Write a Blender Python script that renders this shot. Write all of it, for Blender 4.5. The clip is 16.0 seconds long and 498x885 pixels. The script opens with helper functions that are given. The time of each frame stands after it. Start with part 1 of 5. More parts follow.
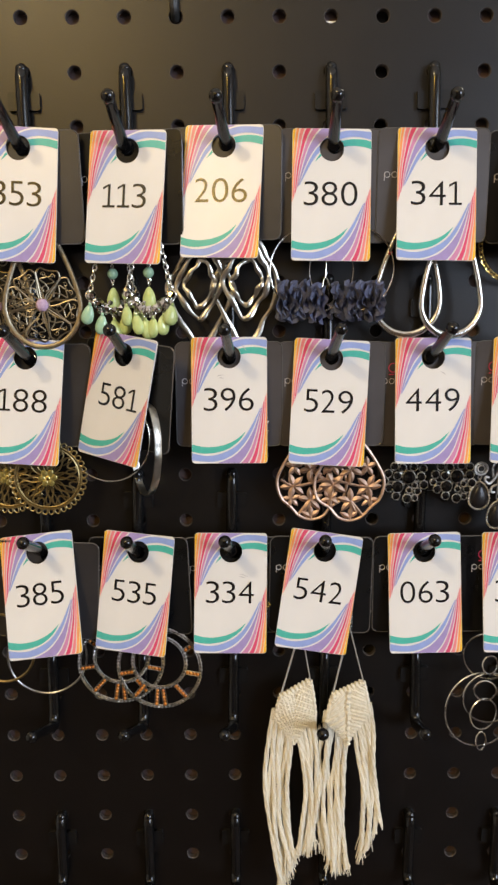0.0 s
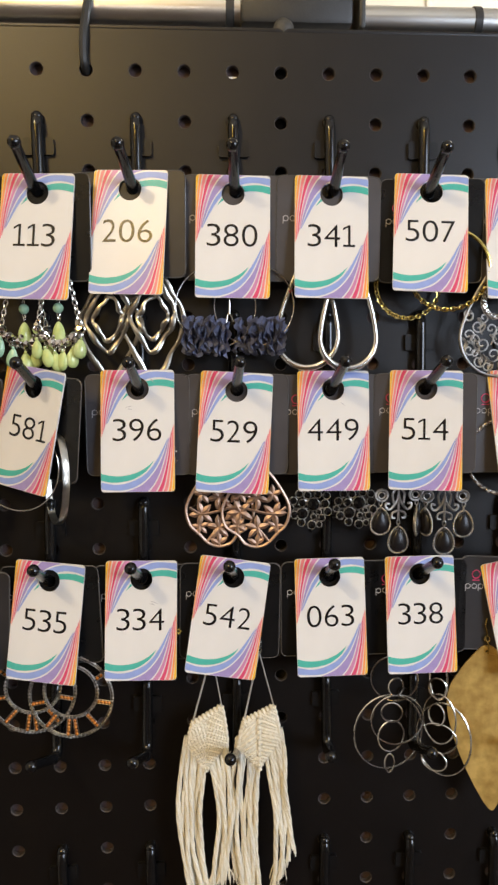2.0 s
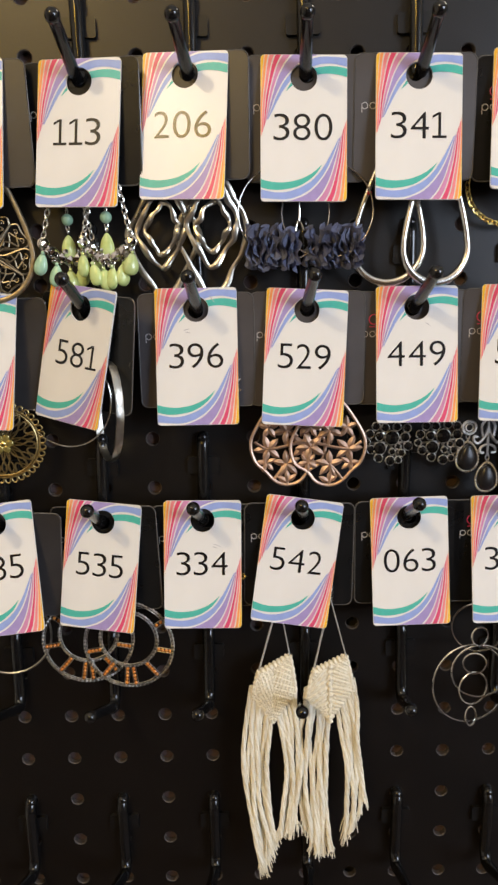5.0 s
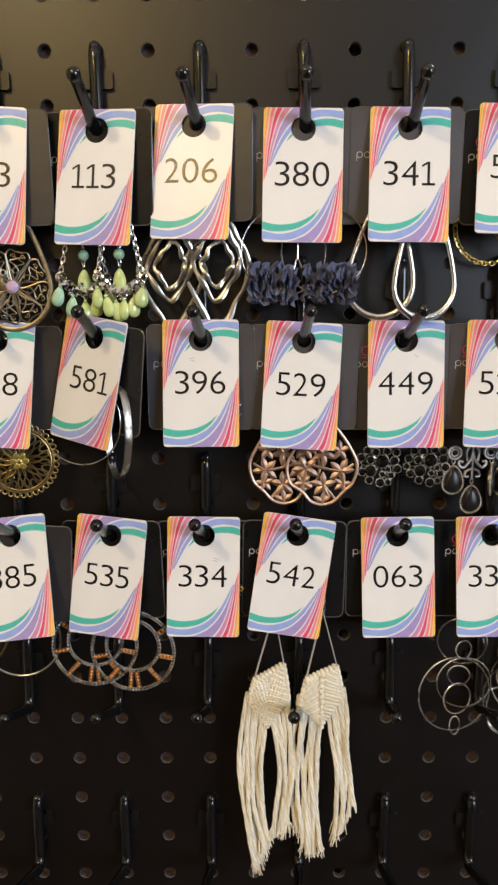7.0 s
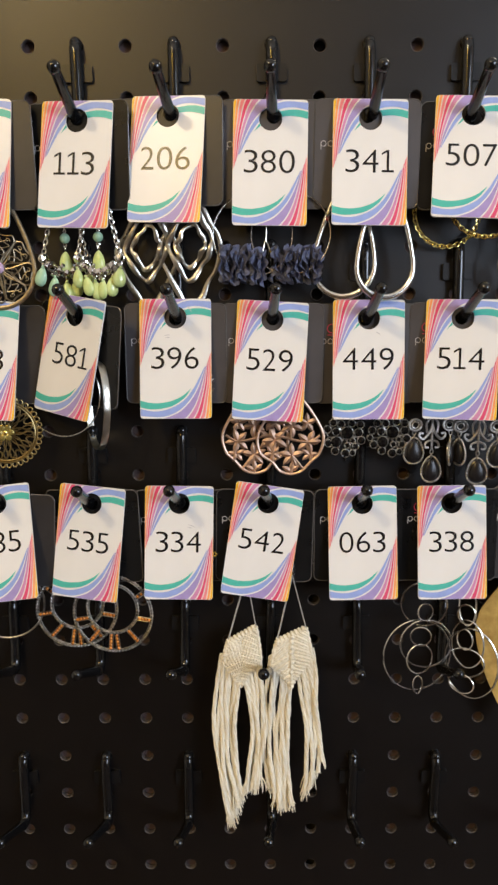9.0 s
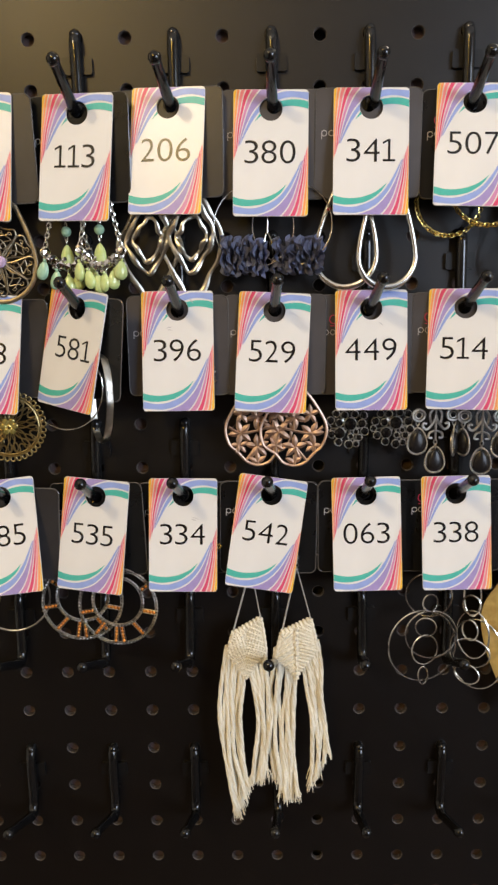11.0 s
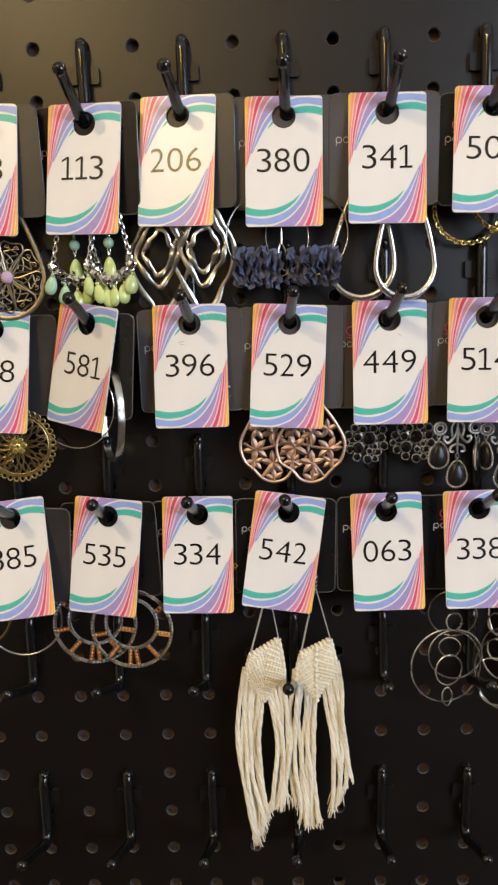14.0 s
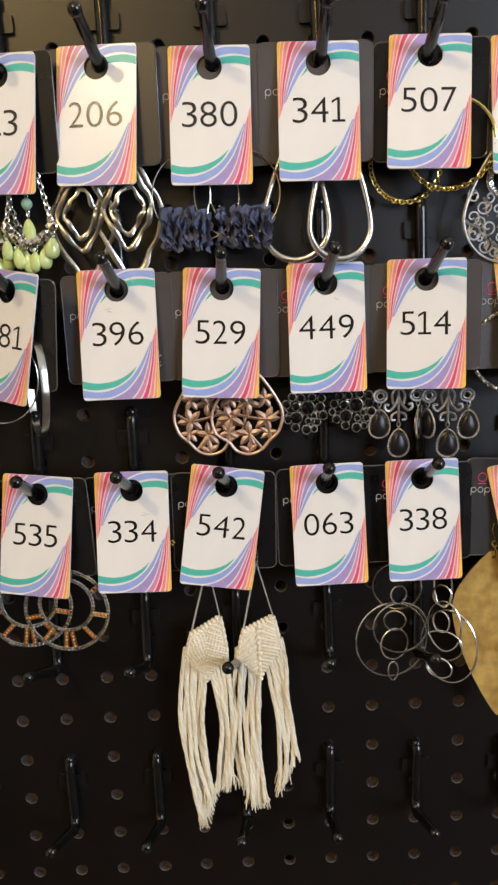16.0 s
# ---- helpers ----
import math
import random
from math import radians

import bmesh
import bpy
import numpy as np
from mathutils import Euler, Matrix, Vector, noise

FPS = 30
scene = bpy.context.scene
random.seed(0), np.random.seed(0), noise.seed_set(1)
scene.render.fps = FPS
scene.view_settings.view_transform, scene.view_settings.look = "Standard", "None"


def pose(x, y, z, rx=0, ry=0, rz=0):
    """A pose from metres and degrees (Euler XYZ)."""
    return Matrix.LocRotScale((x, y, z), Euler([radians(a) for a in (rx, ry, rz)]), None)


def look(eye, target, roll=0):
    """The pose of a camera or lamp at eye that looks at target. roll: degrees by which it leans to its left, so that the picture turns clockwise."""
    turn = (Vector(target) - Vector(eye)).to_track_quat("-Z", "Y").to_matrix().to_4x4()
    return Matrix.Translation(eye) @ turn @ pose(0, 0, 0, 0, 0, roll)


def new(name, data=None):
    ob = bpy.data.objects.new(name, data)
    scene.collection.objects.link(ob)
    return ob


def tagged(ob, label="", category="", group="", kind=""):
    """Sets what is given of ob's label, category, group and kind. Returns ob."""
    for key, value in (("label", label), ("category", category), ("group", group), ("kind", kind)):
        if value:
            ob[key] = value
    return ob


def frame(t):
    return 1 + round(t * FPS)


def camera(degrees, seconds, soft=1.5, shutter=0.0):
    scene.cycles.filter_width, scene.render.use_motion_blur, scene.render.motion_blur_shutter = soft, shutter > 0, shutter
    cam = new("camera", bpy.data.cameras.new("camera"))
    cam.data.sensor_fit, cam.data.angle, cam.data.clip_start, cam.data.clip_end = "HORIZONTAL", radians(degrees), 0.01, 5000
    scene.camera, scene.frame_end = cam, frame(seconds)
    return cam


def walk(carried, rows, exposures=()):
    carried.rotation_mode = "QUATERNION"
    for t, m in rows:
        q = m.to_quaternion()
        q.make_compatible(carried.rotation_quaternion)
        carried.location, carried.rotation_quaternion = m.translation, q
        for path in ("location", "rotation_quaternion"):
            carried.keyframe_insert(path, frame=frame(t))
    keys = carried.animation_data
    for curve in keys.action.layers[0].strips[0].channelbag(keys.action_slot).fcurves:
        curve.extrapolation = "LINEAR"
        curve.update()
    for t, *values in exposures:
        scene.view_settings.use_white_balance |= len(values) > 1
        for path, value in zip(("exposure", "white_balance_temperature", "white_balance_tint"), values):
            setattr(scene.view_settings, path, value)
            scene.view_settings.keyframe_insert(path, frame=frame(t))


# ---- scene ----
cam = camera(40.2, 16.0, 2.5)
# seconds, eye (metres), yaw, pitch, roll (degrees)
PATH = [
    (0.0, -0.0419, -0.3614, 1.4444, -0.05, -8.77, -0.35),
    (0.3, -0.0401, -0.3655, 1.4467, -0.29, -7.94, -0.35),
    (0.5, -0.0330, -0.3818, 1.4558, -1.25, -4.61, -0.35),
    (0.8, -0.0359, -0.3837, 1.4483, -0.80, -3.70, -1.04),
    (1.0, -0.0300, -0.3843, 1.4445, -0.67, -4.38, -1.12),
    (1.3, -0.0197, -0.3865, 1.4454, -1.38, -4.88, -0.94),
    (1.5, -0.0147, -0.3850, 1.4425, -1.85, -5.06, -0.73),
    (2.0, -0.0119, -0.3747, 1.4421, -2.98, -5.72, -0.29),
    (2.5, -0.0115, -0.3630, 1.4460, -2.80, -6.43, -0.06),
    (3.0, -0.0211, -0.3528, 1.4414, -2.85, -7.98, -0.05),
    (3.3, -0.0230, -0.3499, 1.4388, -2.16, -9.24, 0.00),
    (3.5, -0.0200, -0.3467, 1.4320, -1.92, -9.80, -0.11),
    (4.0, -0.0286, -0.3337, 1.4315, -1.98, -10.40, -0.10),
    (4.2, -0.0360, -0.3350, 1.4326, -1.50, -10.27, 0.01),
    (6.3, -0.0176, -0.3461, 1.4269, 0.60, -10.71, -2.02),
    (6.5, -0.0181, -0.3495, 1.4325, 0.29, -10.30, -1.54),
    (6.8, -0.0227, -0.3555, 1.4354, 0.36, -9.96, -0.62),
    (7.0, -0.0256, -0.3603, 1.4409, 0.30, -9.63, -0.27),
    (7.5, -0.0329, -0.3652, 1.4428, 0.93, -10.14, -0.38),
    (8.0, -0.0277, -0.3774, 1.4361, 0.57, -9.47, 0.33),
    (8.5, -0.0168, -0.3864, 1.4381, 0.47, -9.55, 0.46),
    (9.0, -0.0113, -0.3840, 1.4287, 0.18, -9.47, -0.25),
    (9.2, -0.0099, -0.3814, 1.4312, 0.40, -9.87, -0.39),
    (11.3, -0.0091, -0.3844, 1.4238, 0.74, -9.82, -0.83),
    (11.5, -0.0034, -0.3806, 1.4208, 0.41, -10.09, -0.84),
    (12.0, -0.0077, -0.3763, 1.4207, 0.27, -10.47, -1.47),
    (12.5, -0.0159, -0.3732, 1.4227, 0.75, -10.46, -1.53),
    (13.0, -0.0188, -0.3715, 1.4316, 1.03, -9.85, -1.76),
    (13.5, -0.0193, -0.3733, 1.4308, 1.28, -9.52, -1.62),
    (14.0, -0.0148, -0.3724, 1.4311, 1.22, -9.44, -1.66),
    (14.5, -0.0089, -0.3680, 1.4325, 1.08, -9.58, -1.79),
    (14.8, -0.0015, -0.3665, 1.4249, 0.22, -9.96, -2.06),
    (15.0, 0.0076, -0.3630, 1.4178, 0.02, -10.32, -2.52),
    (15.5, 0.0156, -0.3611, 1.4197, -0.84, -10.92, -3.13),
    (16.0, 0.0073, -0.3594, 1.4223, -0.56, -10.98, -2.36),
]
walk(cam, [(t, pose(x, y, z, 0, 0, yaw) @ pose(0, 0, 0, 90 + pitch, 0, 0) @ pose(0, 0, 0, 0, 0, roll)) for t, x, y, z, yaw, pitch, roll in PATH])

# ---- light of the room ----
PITCH = 0.0254          # spacing of the pegboard's holes
TOP = 1.600             # height of the first row of holes


def area(name, where, target, size, watts, colour, size_y=None):
    data = bpy.data.lights.new(name, "AREA")
    data.energy, data.color, data.size = watts, colour, size
    if size_y:
        data.shape, data.size_y = "RECTANGLE", size_y
    ob = new(name, data)
    ob.matrix_world = look(where, target)
    return ob


world = bpy.data.worlds.new("world")
scene.world = world
world.use_nodes = True
world.node_tree.nodes["Background"].inputs["Color"].default_value = (0.9, 0.95, 1.0, 1)
world.node_tree.nodes["Background"].inputs["Strength"].default_value = 0.05

area("ceiling_bulb", (-0.65, -1.25, 2.46), (-0.05, 0, 1.35), 0.07, 8.5, (1.0, 0.80, 0.50))
area("yellow_lamp", (-0.74, -2.10, 2.55), (-0.05, 0.0, 1.45), 0.22, 10.5, (1.0, 0.60, 0.08))
area("window_light", (1.60, -1.50, 1.72), (0.0, 0.0, 1.28), 1.3, 53.0, (0.70, 0.81, 1.0), 0.9)
# added fill with no known source: brightens the ceiling that the board mirrors
area("ceiling_fill", (-0.25, -1.95, 1.80), (-0.25, -1.75, 2.72), 0.45, 12.0, (1.0, 0.93, 0.88))
# made-up lamp behind the board, only there to lift the door and picture
area("door_fill", (0.75, 0.25, 2.36), (0.35, 0.8, 1.9), 0.30, 5.0, (1.0, 0.90, 0.74))


# ---- materials ----
def material(name, colour, rough=0.5, metal=0.0, second=None, scale=60.0, detail=4.0, bump=0.0, bump_scale=None,
             rough_vary=0.0, coat=0.0, vary=0.0, spec=0.5, per_island=0.0):
    """A surface with two scales of noise in colour and roughness, and fine relief."""
    m = bpy.data.materials.new(name)
    m.use_nodes = True
    n, link = m.node_tree.nodes, m.node_tree.links
    b = n["Principled BSDF"]
    b.inputs["Roughness"].default_value, b.inputs["Metallic"].default_value = rough, metal
    b.inputs["Coat Weight"].default_value = coat
    b.inputs["Specular IOR Level"].default_value = spec
    place = n.new("ShaderNodeTexCoord")
    grain = n.new("ShaderNodeTexNoise")
    grain.inputs["Scale"].default_value, grain.inputs["Detail"].default_value = scale, detail
    link.new(place.outputs["Object"], grain.inputs["Vector"])
    broad = n.new("ShaderNodeTexNoise")
    broad.inputs["Scale"].default_value, broad.inputs["Detail"].default_value = scale / 9, 2
    link.new(place.outputs["Object"], broad.inputs["Vector"])
    both = n.new("ShaderNodeMix")
    both.data_type = "FLOAT"
    both.inputs["Factor"].default_value = 0.45
    link.new(grain.outputs["Fac"], both.inputs["A"])
    link.new(broad.outputs["Fac"], both.inputs["B"])
    ramp = n.new("ShaderNodeValToRGB")
    ramp.color_ramp.elements[0].position, ramp.color_ramp.elements[1].position = 0.36, 0.64
    ramp.color_ramp.elements[0].color = (*colour, 1)
    ramp.color_ramp.elements[1].color = (*(second or [min(1, c * 1.12 + 0.002) for c in colour]), 1)
    link.new(both.outputs["Result"], ramp.inputs["Fac"])
    last = ramp.outputs["Color"]
    if vary or per_island:
        hue = n.new("ShaderNodeHueSaturation")
        span = n.new("ShaderNodeMapRange")
        span.inputs["To Min"].default_value, span.inputs["To Max"].default_value = 1 - (vary or per_island), 1 + (vary or per_island)
        if per_island:
            source = n.new("ShaderNodeNewGeometry").outputs["Random Per Island"]
        else:
            source = n.new("ShaderNodeObjectInfo").outputs["Random"]
        link.new(source, span.inputs["Value"])
        link.new(span.outputs["Result"], hue.inputs["Value"])
        link.new(last, hue.inputs["Color"])
        last = hue.outputs["Color"]
    link.new(last, b.inputs["Base Color"])
    if rough_vary:
        span = n.new("ShaderNodeMapRange")
        span.inputs["To Min"].default_value, span.inputs["To Max"].default_value = rough - rough_vary, rough + rough_vary
        link.new(both.outputs["Result"], span.inputs["Value"])
        link.new(span.outputs["Result"], b.inputs["Roughness"])
    if bump:
        relief = n.new("ShaderNodeTexNoise")
        relief.inputs["Scale"].default_value, relief.inputs["Detail"].default_value = bump_scale or scale * 3, 3
        link.new(place.outputs["Object"], relief.inputs["Vector"])
        node = n.new("ShaderNodeBump")
        node.inputs["Strength"].default_value, node.inputs["Distance"].default_value = bump, 0.0004
        link.new(relief.outputs["Fac"], node.inputs["Height"])
        link.new(node.outputs["Normal"], b.inputs["Normal"])
    return m


BOARD = material("satin black board paint", (0.0026, 0.0016, 0.0012), 0.40, second=(0.0042, 0.0028, 0.0022), scale=90, bump=0.10, bump_scale=900, rough_vary=0.04, spec=0.46)
BOARD_EDGE = material("raw hardboard in the holes", (0.040, 0.031, 0.026), 0.6, second=(0.065, 0.052, 0.044), scale=700)
HOOK = material("glossy black plastic", (0.0045, 0.0042, 0.0042), 0.17, second=(0.0075, 0.007, 0.007), scale=200, bump=0.05, bump_scale=1500, rough_vary=0.05)
LOCK = material("smoky black plastic", (0.0045, 0.004, 0.004), 0.38, second=(0.007, 0.0065, 0.0065), scale=200, spec=0.35)
TAG = material("white glossy plastic card", (0.730, 0.712, 0.69), 0.26, second=(0.770, 0.752, 0.73), spec=0.29, scale=60, bump=0.02, bump_scale=400, rough_vary=0.05)
CARD = material("dark grey earring card", (0.024, 0.022, 0.0225), 0.40, second=(0.033, 0.030, 0.0305), scale=80, bump=0.06, bump_scale=1200, rough_vary=0.06)
CARD_LIGHT = material("charcoal earring card", (0.050, 0.044, 0.045), 0.45, second=(0.062, 0.055, 0.056), scale=80, bump=0.06, bump_scale=1200, rough_vary=0.05)
CARD_DARK = material("black earring card", (0.005, 0.005, 0.0053), 0.28, spec=0.35, second=(0.008, 0.008, 0.0085), scale=80, bump=0.05, bump_scale=1200, rough_vary=0.05)
INK = material("black printed number", (0.009, 0.008, 0.009), 0.26, second=(0.013, 0.011, 0.012), spec=0.40, scale=900)
BRAND = material("pale grey print", (0.42, 0.40, 0.40), 0.5, second=(0.5, 0.48, 0.48), scale=900)
BRAND_PINK = material("pink print", (0.55, 0.03, 0.11), 0.5, second=(0.62, 0.045, 0.14), scale=900)
PRINT = {}
for key, colour in {"teal": (0.08, 0.43, 0.36), "blue": (0.27, 0.35, 0.66), "violet": (0.34, 0.27, 0.53), "plum": (0.58, 0.24, 0.42),
                    "red": (0.66, 0.075, 0.165), "rose": (0.77, 0.24, 0.26), "orange": (0.84, 0.33, 0.12), "yellow": (0.84, 0.50, 0.045)}.items():
    PRINT[key] = material(key + " print", colour, 0.30, second=tuple(min(1, c * 1.12) for c in colour), scale=300, rough_vary=0.04, spec=0.22)


# ---- mesh helpers ----
def mesh_of(bm, name, *mats, smooth=True):
    data = bpy.data.meshes.new(name)
    bm.normal_update()
    bm.to_mesh(data)
    bm.free()
    for m in mats:
        data.materials.append(m)
    if smooth:
        data.polygons.foreach_set("use_smooth", [True] * len(data.polygons))
        data.set_sharp_from_angle(angle=radians(38))
    return data


def part(name, bm, mat, parent=None, label="", smooth=True):
    """Links a bmesh as one mesh object under a thing."""
    mats = mat if isinstance(mat, (list, tuple)) else [mat]
    ob = new(name, mesh_of(bm, name, *mats, smooth=smooth))
    if parent is not None:
        ob.parent = parent
    if label:
        ob["label"] = label
    return ob


def share(name, data, parent, m=None, label=""):
    ob = new(name, data)
    ob.parent = parent
    if m is not None:
        ob.matrix_basis = m
    if label:
        ob["label"] = label
    return ob


def thing(name, m, label, category, group="", kind=""):
    ob = new(name)
    ob.empty_display_size = 0.01
    ob.matrix_world = m
    return tagged(ob, label, category, group, kind)


def rod(bm, points, radius, sides=8, closed=False, flat=1.0, flat_axis=None, cap=True):
    """A round wire along points; radius is one number or one for each point. flat squeezes it along flat_axis."""
    pts = [Vector(p) for p in points]
    count = len(pts)
    radii = radius if isinstance(radius, (list, tuple)) else [radius] * count
    rings, side = [], None
    for i, p in enumerate(pts):
        if closed:
            ahead = pts[(i + 1) % count] - pts[i - 1]
        else:
            ahead = pts[min(i + 1, count - 1)] - pts[max(i - 1, 0)]
        ahead = ahead.normalized() if ahead.length > 1e-9 else Vector((0, 0, 1))
        if side is None:
            side = ahead.orthogonal().normalized()
        side = (side - ahead * side.dot(ahead))
        side = side.normalized() if side.length > 1e-6 else ahead.orthogonal().normalized()
        up = ahead.cross(side)
        ring = []
        for k in range(sides):
            a = 2 * math.pi * k / sides
            off = (side * math.cos(a) + up * math.sin(a)) * radii[i]
            if flat_axis is not None:
                ax = Vector(flat_axis)
                off -= ax * off.dot(ax) * (1 - flat)
            ring.append(bm.verts.new(p + off))
        rings.append(ring)
    pairs = list(zip(rings, rings[1:]))
    if closed:
        first, last = rings[0], rings[-1]
        best = min(range(sides), key=lambda s: sum((last[k].co - first[(k + s) % sides].co).length for k in range(sides)))
        pairs.append((last, [first[(k + best) % sides] for k in range(sides)]))
    for a, b in pairs:
        for k in range(sides):
            bm.faces.new((a[k], a[(k + 1) % sides], b[(k + 1) % sides], b[k]))
    if cap and not closed:
        bm.faces.new(rings[0][::-1])
        bm.faces.new(rings[-1])
    return bm


def ball(bm, centre, radius, u=10, v=7, squash=(1, 1, 1)):
    m = Matrix.Translation(centre) @ Matrix.Diagonal((radius * squash[0], radius * squash[1], radius * squash[2], 1))
    bmesh.ops.create_uvsphere(bm, u_segments=u, v_segments=v, radius=1, matrix=m)
    return bm


def box(bm, centre, size, bevel=0.0, turn=None):
    made = bmesh.ops.create_cube(bm, size=1.0)["verts"]
    m = Matrix.Translation(centre) @ (turn or Matrix.Identity(4)) @ Matrix.Diagonal((*size, 1))
    bmesh.ops.transform(bm, matrix=m, verts=made)
    if bevel:
        edges = list({e for v in made for e in v.link_edges})
        bmesh.ops.bevel(bm, geom=edges, offset=bevel, segments=2, affect="EDGES", profile=0.5)
    return bm


def round_rect(w, h, r, steps=6):
    out = []
    for cx, cz, a0 in ((w / 2 - r, h / 2 - r, 0), (-w / 2 + r, h / 2 - r, 90), (-w / 2 + r, -h / 2 + r, 180), (w / 2 - r, -h / 2 + r, 270)):
        for k in range(steps + 1):
            a = radians(a0 + 90 * k / steps)
            out.append((cx + r * math.cos(a), cz + r * math.sin(a)))
    return out


def plate(bm, outline, thick, holes=(), bevel=0.0):
    """A flat piece in the xz plane, front face towards -y, with round holes."""
    def loop(points):
        vs = [bm.verts.new((x, 0, z)) for x, z in points]
        return [bm.edges.new((vs[i], vs[(i + 1) % len(vs)])) for i in range(len(vs))]
    edges = loop(outline)
    for cx, cz, r in holes:
        edges += loop([(cx + r * math.cos(2 * math.pi * k / 28), cz + r * math.sin(2 * math.pi * k / 28)) for k in range(28)])
    faces = [f for f in bmesh.ops.triangle_fill(bm, use_beauty=True, edges=edges)["geom"] if isinstance(f, bmesh.types.BMFace)]
    for f in faces:
        f.normal_update()
        if f.normal.y > 0:
            f.normal_flip()
    made = bmesh.ops.extrude_face_region(bm, geom=faces)["geom"]
    back = [v for v in made if isinstance(v, bmesh.types.BMVert)]
    bmesh.ops.translate(bm, verts=back, vec=(0, -thick, 0))
    bmesh.ops.recalc_face_normals(bm, faces=bm.faces[:])
    return bm


def spline(points, per=6, closed=False):
    """Catmull-Rom through the points."""
    pts = [Vector(p) for p in points]
    n = len(pts)
    out = []
    for i in range(n if closed else n - 1):
        if closed:
            p0, p1, p2, p3 = pts[i - 1], pts[i], pts[(i + 1) % n], pts[(i + 2) % n]
        else:
            p0, p1, p2, p3 = pts[max(i - 1, 0)], pts[i], pts[i + 1], pts[min(i + 2, n - 1)]
        for k in range(per):
            t = k / per
            out.append(0.5 * (2 * p1 + (p2 - p0) * t + (2 * p0 - 5 * p1 + 4 * p2 - p3) * t * t + (3 * p1 - p0 - 3 * p2 + p3) * t ** 3))
    if not closed:
        out.append(pts[-1])
    return out


# ---- the room that closes the place ----
WALL = material("warm white wall paint", (0.62, 0.58, 0.50), 0.7, second=(0.68, 0.64, 0.56), scale=8, bump=0.1, bump_scale=200)
CEILING = material("white ceiling paint", (0.72, 0.70, 0.66), 0.8, second=(0.76, 0.74, 0.70), scale=8)
FLOOR = material("dark brown floorboards", (0.055, 0.035, 0.022), 0.5, second=(0.09, 0.055, 0.035), scale=12)
WEST, EAST, SOUTH, NORTH, HIGH = -1.5, 1.8, -2.3, 0.82, 2.72


def slab(name, lo, hi, mat, label, category):
    bm = bmesh.new()
    box(bm, [(a + b) / 2 for a, b in zip(lo, hi)], [b - a for a, b in zip(lo, hi)])
    ob = part(name, bm, mat, smooth=False)
    return tagged(ob, label, category, kind="structure")


slab("floor", (WEST - 0.1, SOUTH - 0.1, -0.1), (EAST + 0.1, NORTH + 0.1, 0.0), FLOOR, "dark brown wooden floor of the room", "floor")
slab("ceiling", (WEST - 0.1, SOUTH - 0.1, HIGH), (EAST + 0.1, NORTH + 0.1, HIGH + 0.1), CEILING, "plain white painted ceiling", "ceiling")
slab("wall_north", (WEST, NORTH, 0), (EAST, NORTH + 0.1, HIGH), WALL, "cream painted wall behind the pegboard", "wall")
# the unseen south wall is darkened so that the lower board mirrors less light
DARK_WALL = material("dark brown paint that dims reflections", (0.085, 0.050, 0.032), 0.6, second=(0.13, 0.080, 0.052), scale=14)
slab("wall_south", (WEST, SOUTH - 0.1, 0), (EAST, SOUTH, HIGH), DARK_WALL, "unseen wall kept dark brown to dim the board's reflections", "wall")
slab("wall_west", (WEST - 0.1, SOUTH - 0.1, 0), (WEST, NORTH + 0.1, HIGH), WALL, "plain warm white wall", "wall")
slab("wall_east", (EAST, SOUTH - 0.1, 0), (EAST + 0.1, NORTH + 0.1, HIGH), WALL, "plain warm white wall", "wall")

# ---- the pegboard ----
COLS, ROWS_DOWN, THICK = (-13, 13), 24, 0.0032


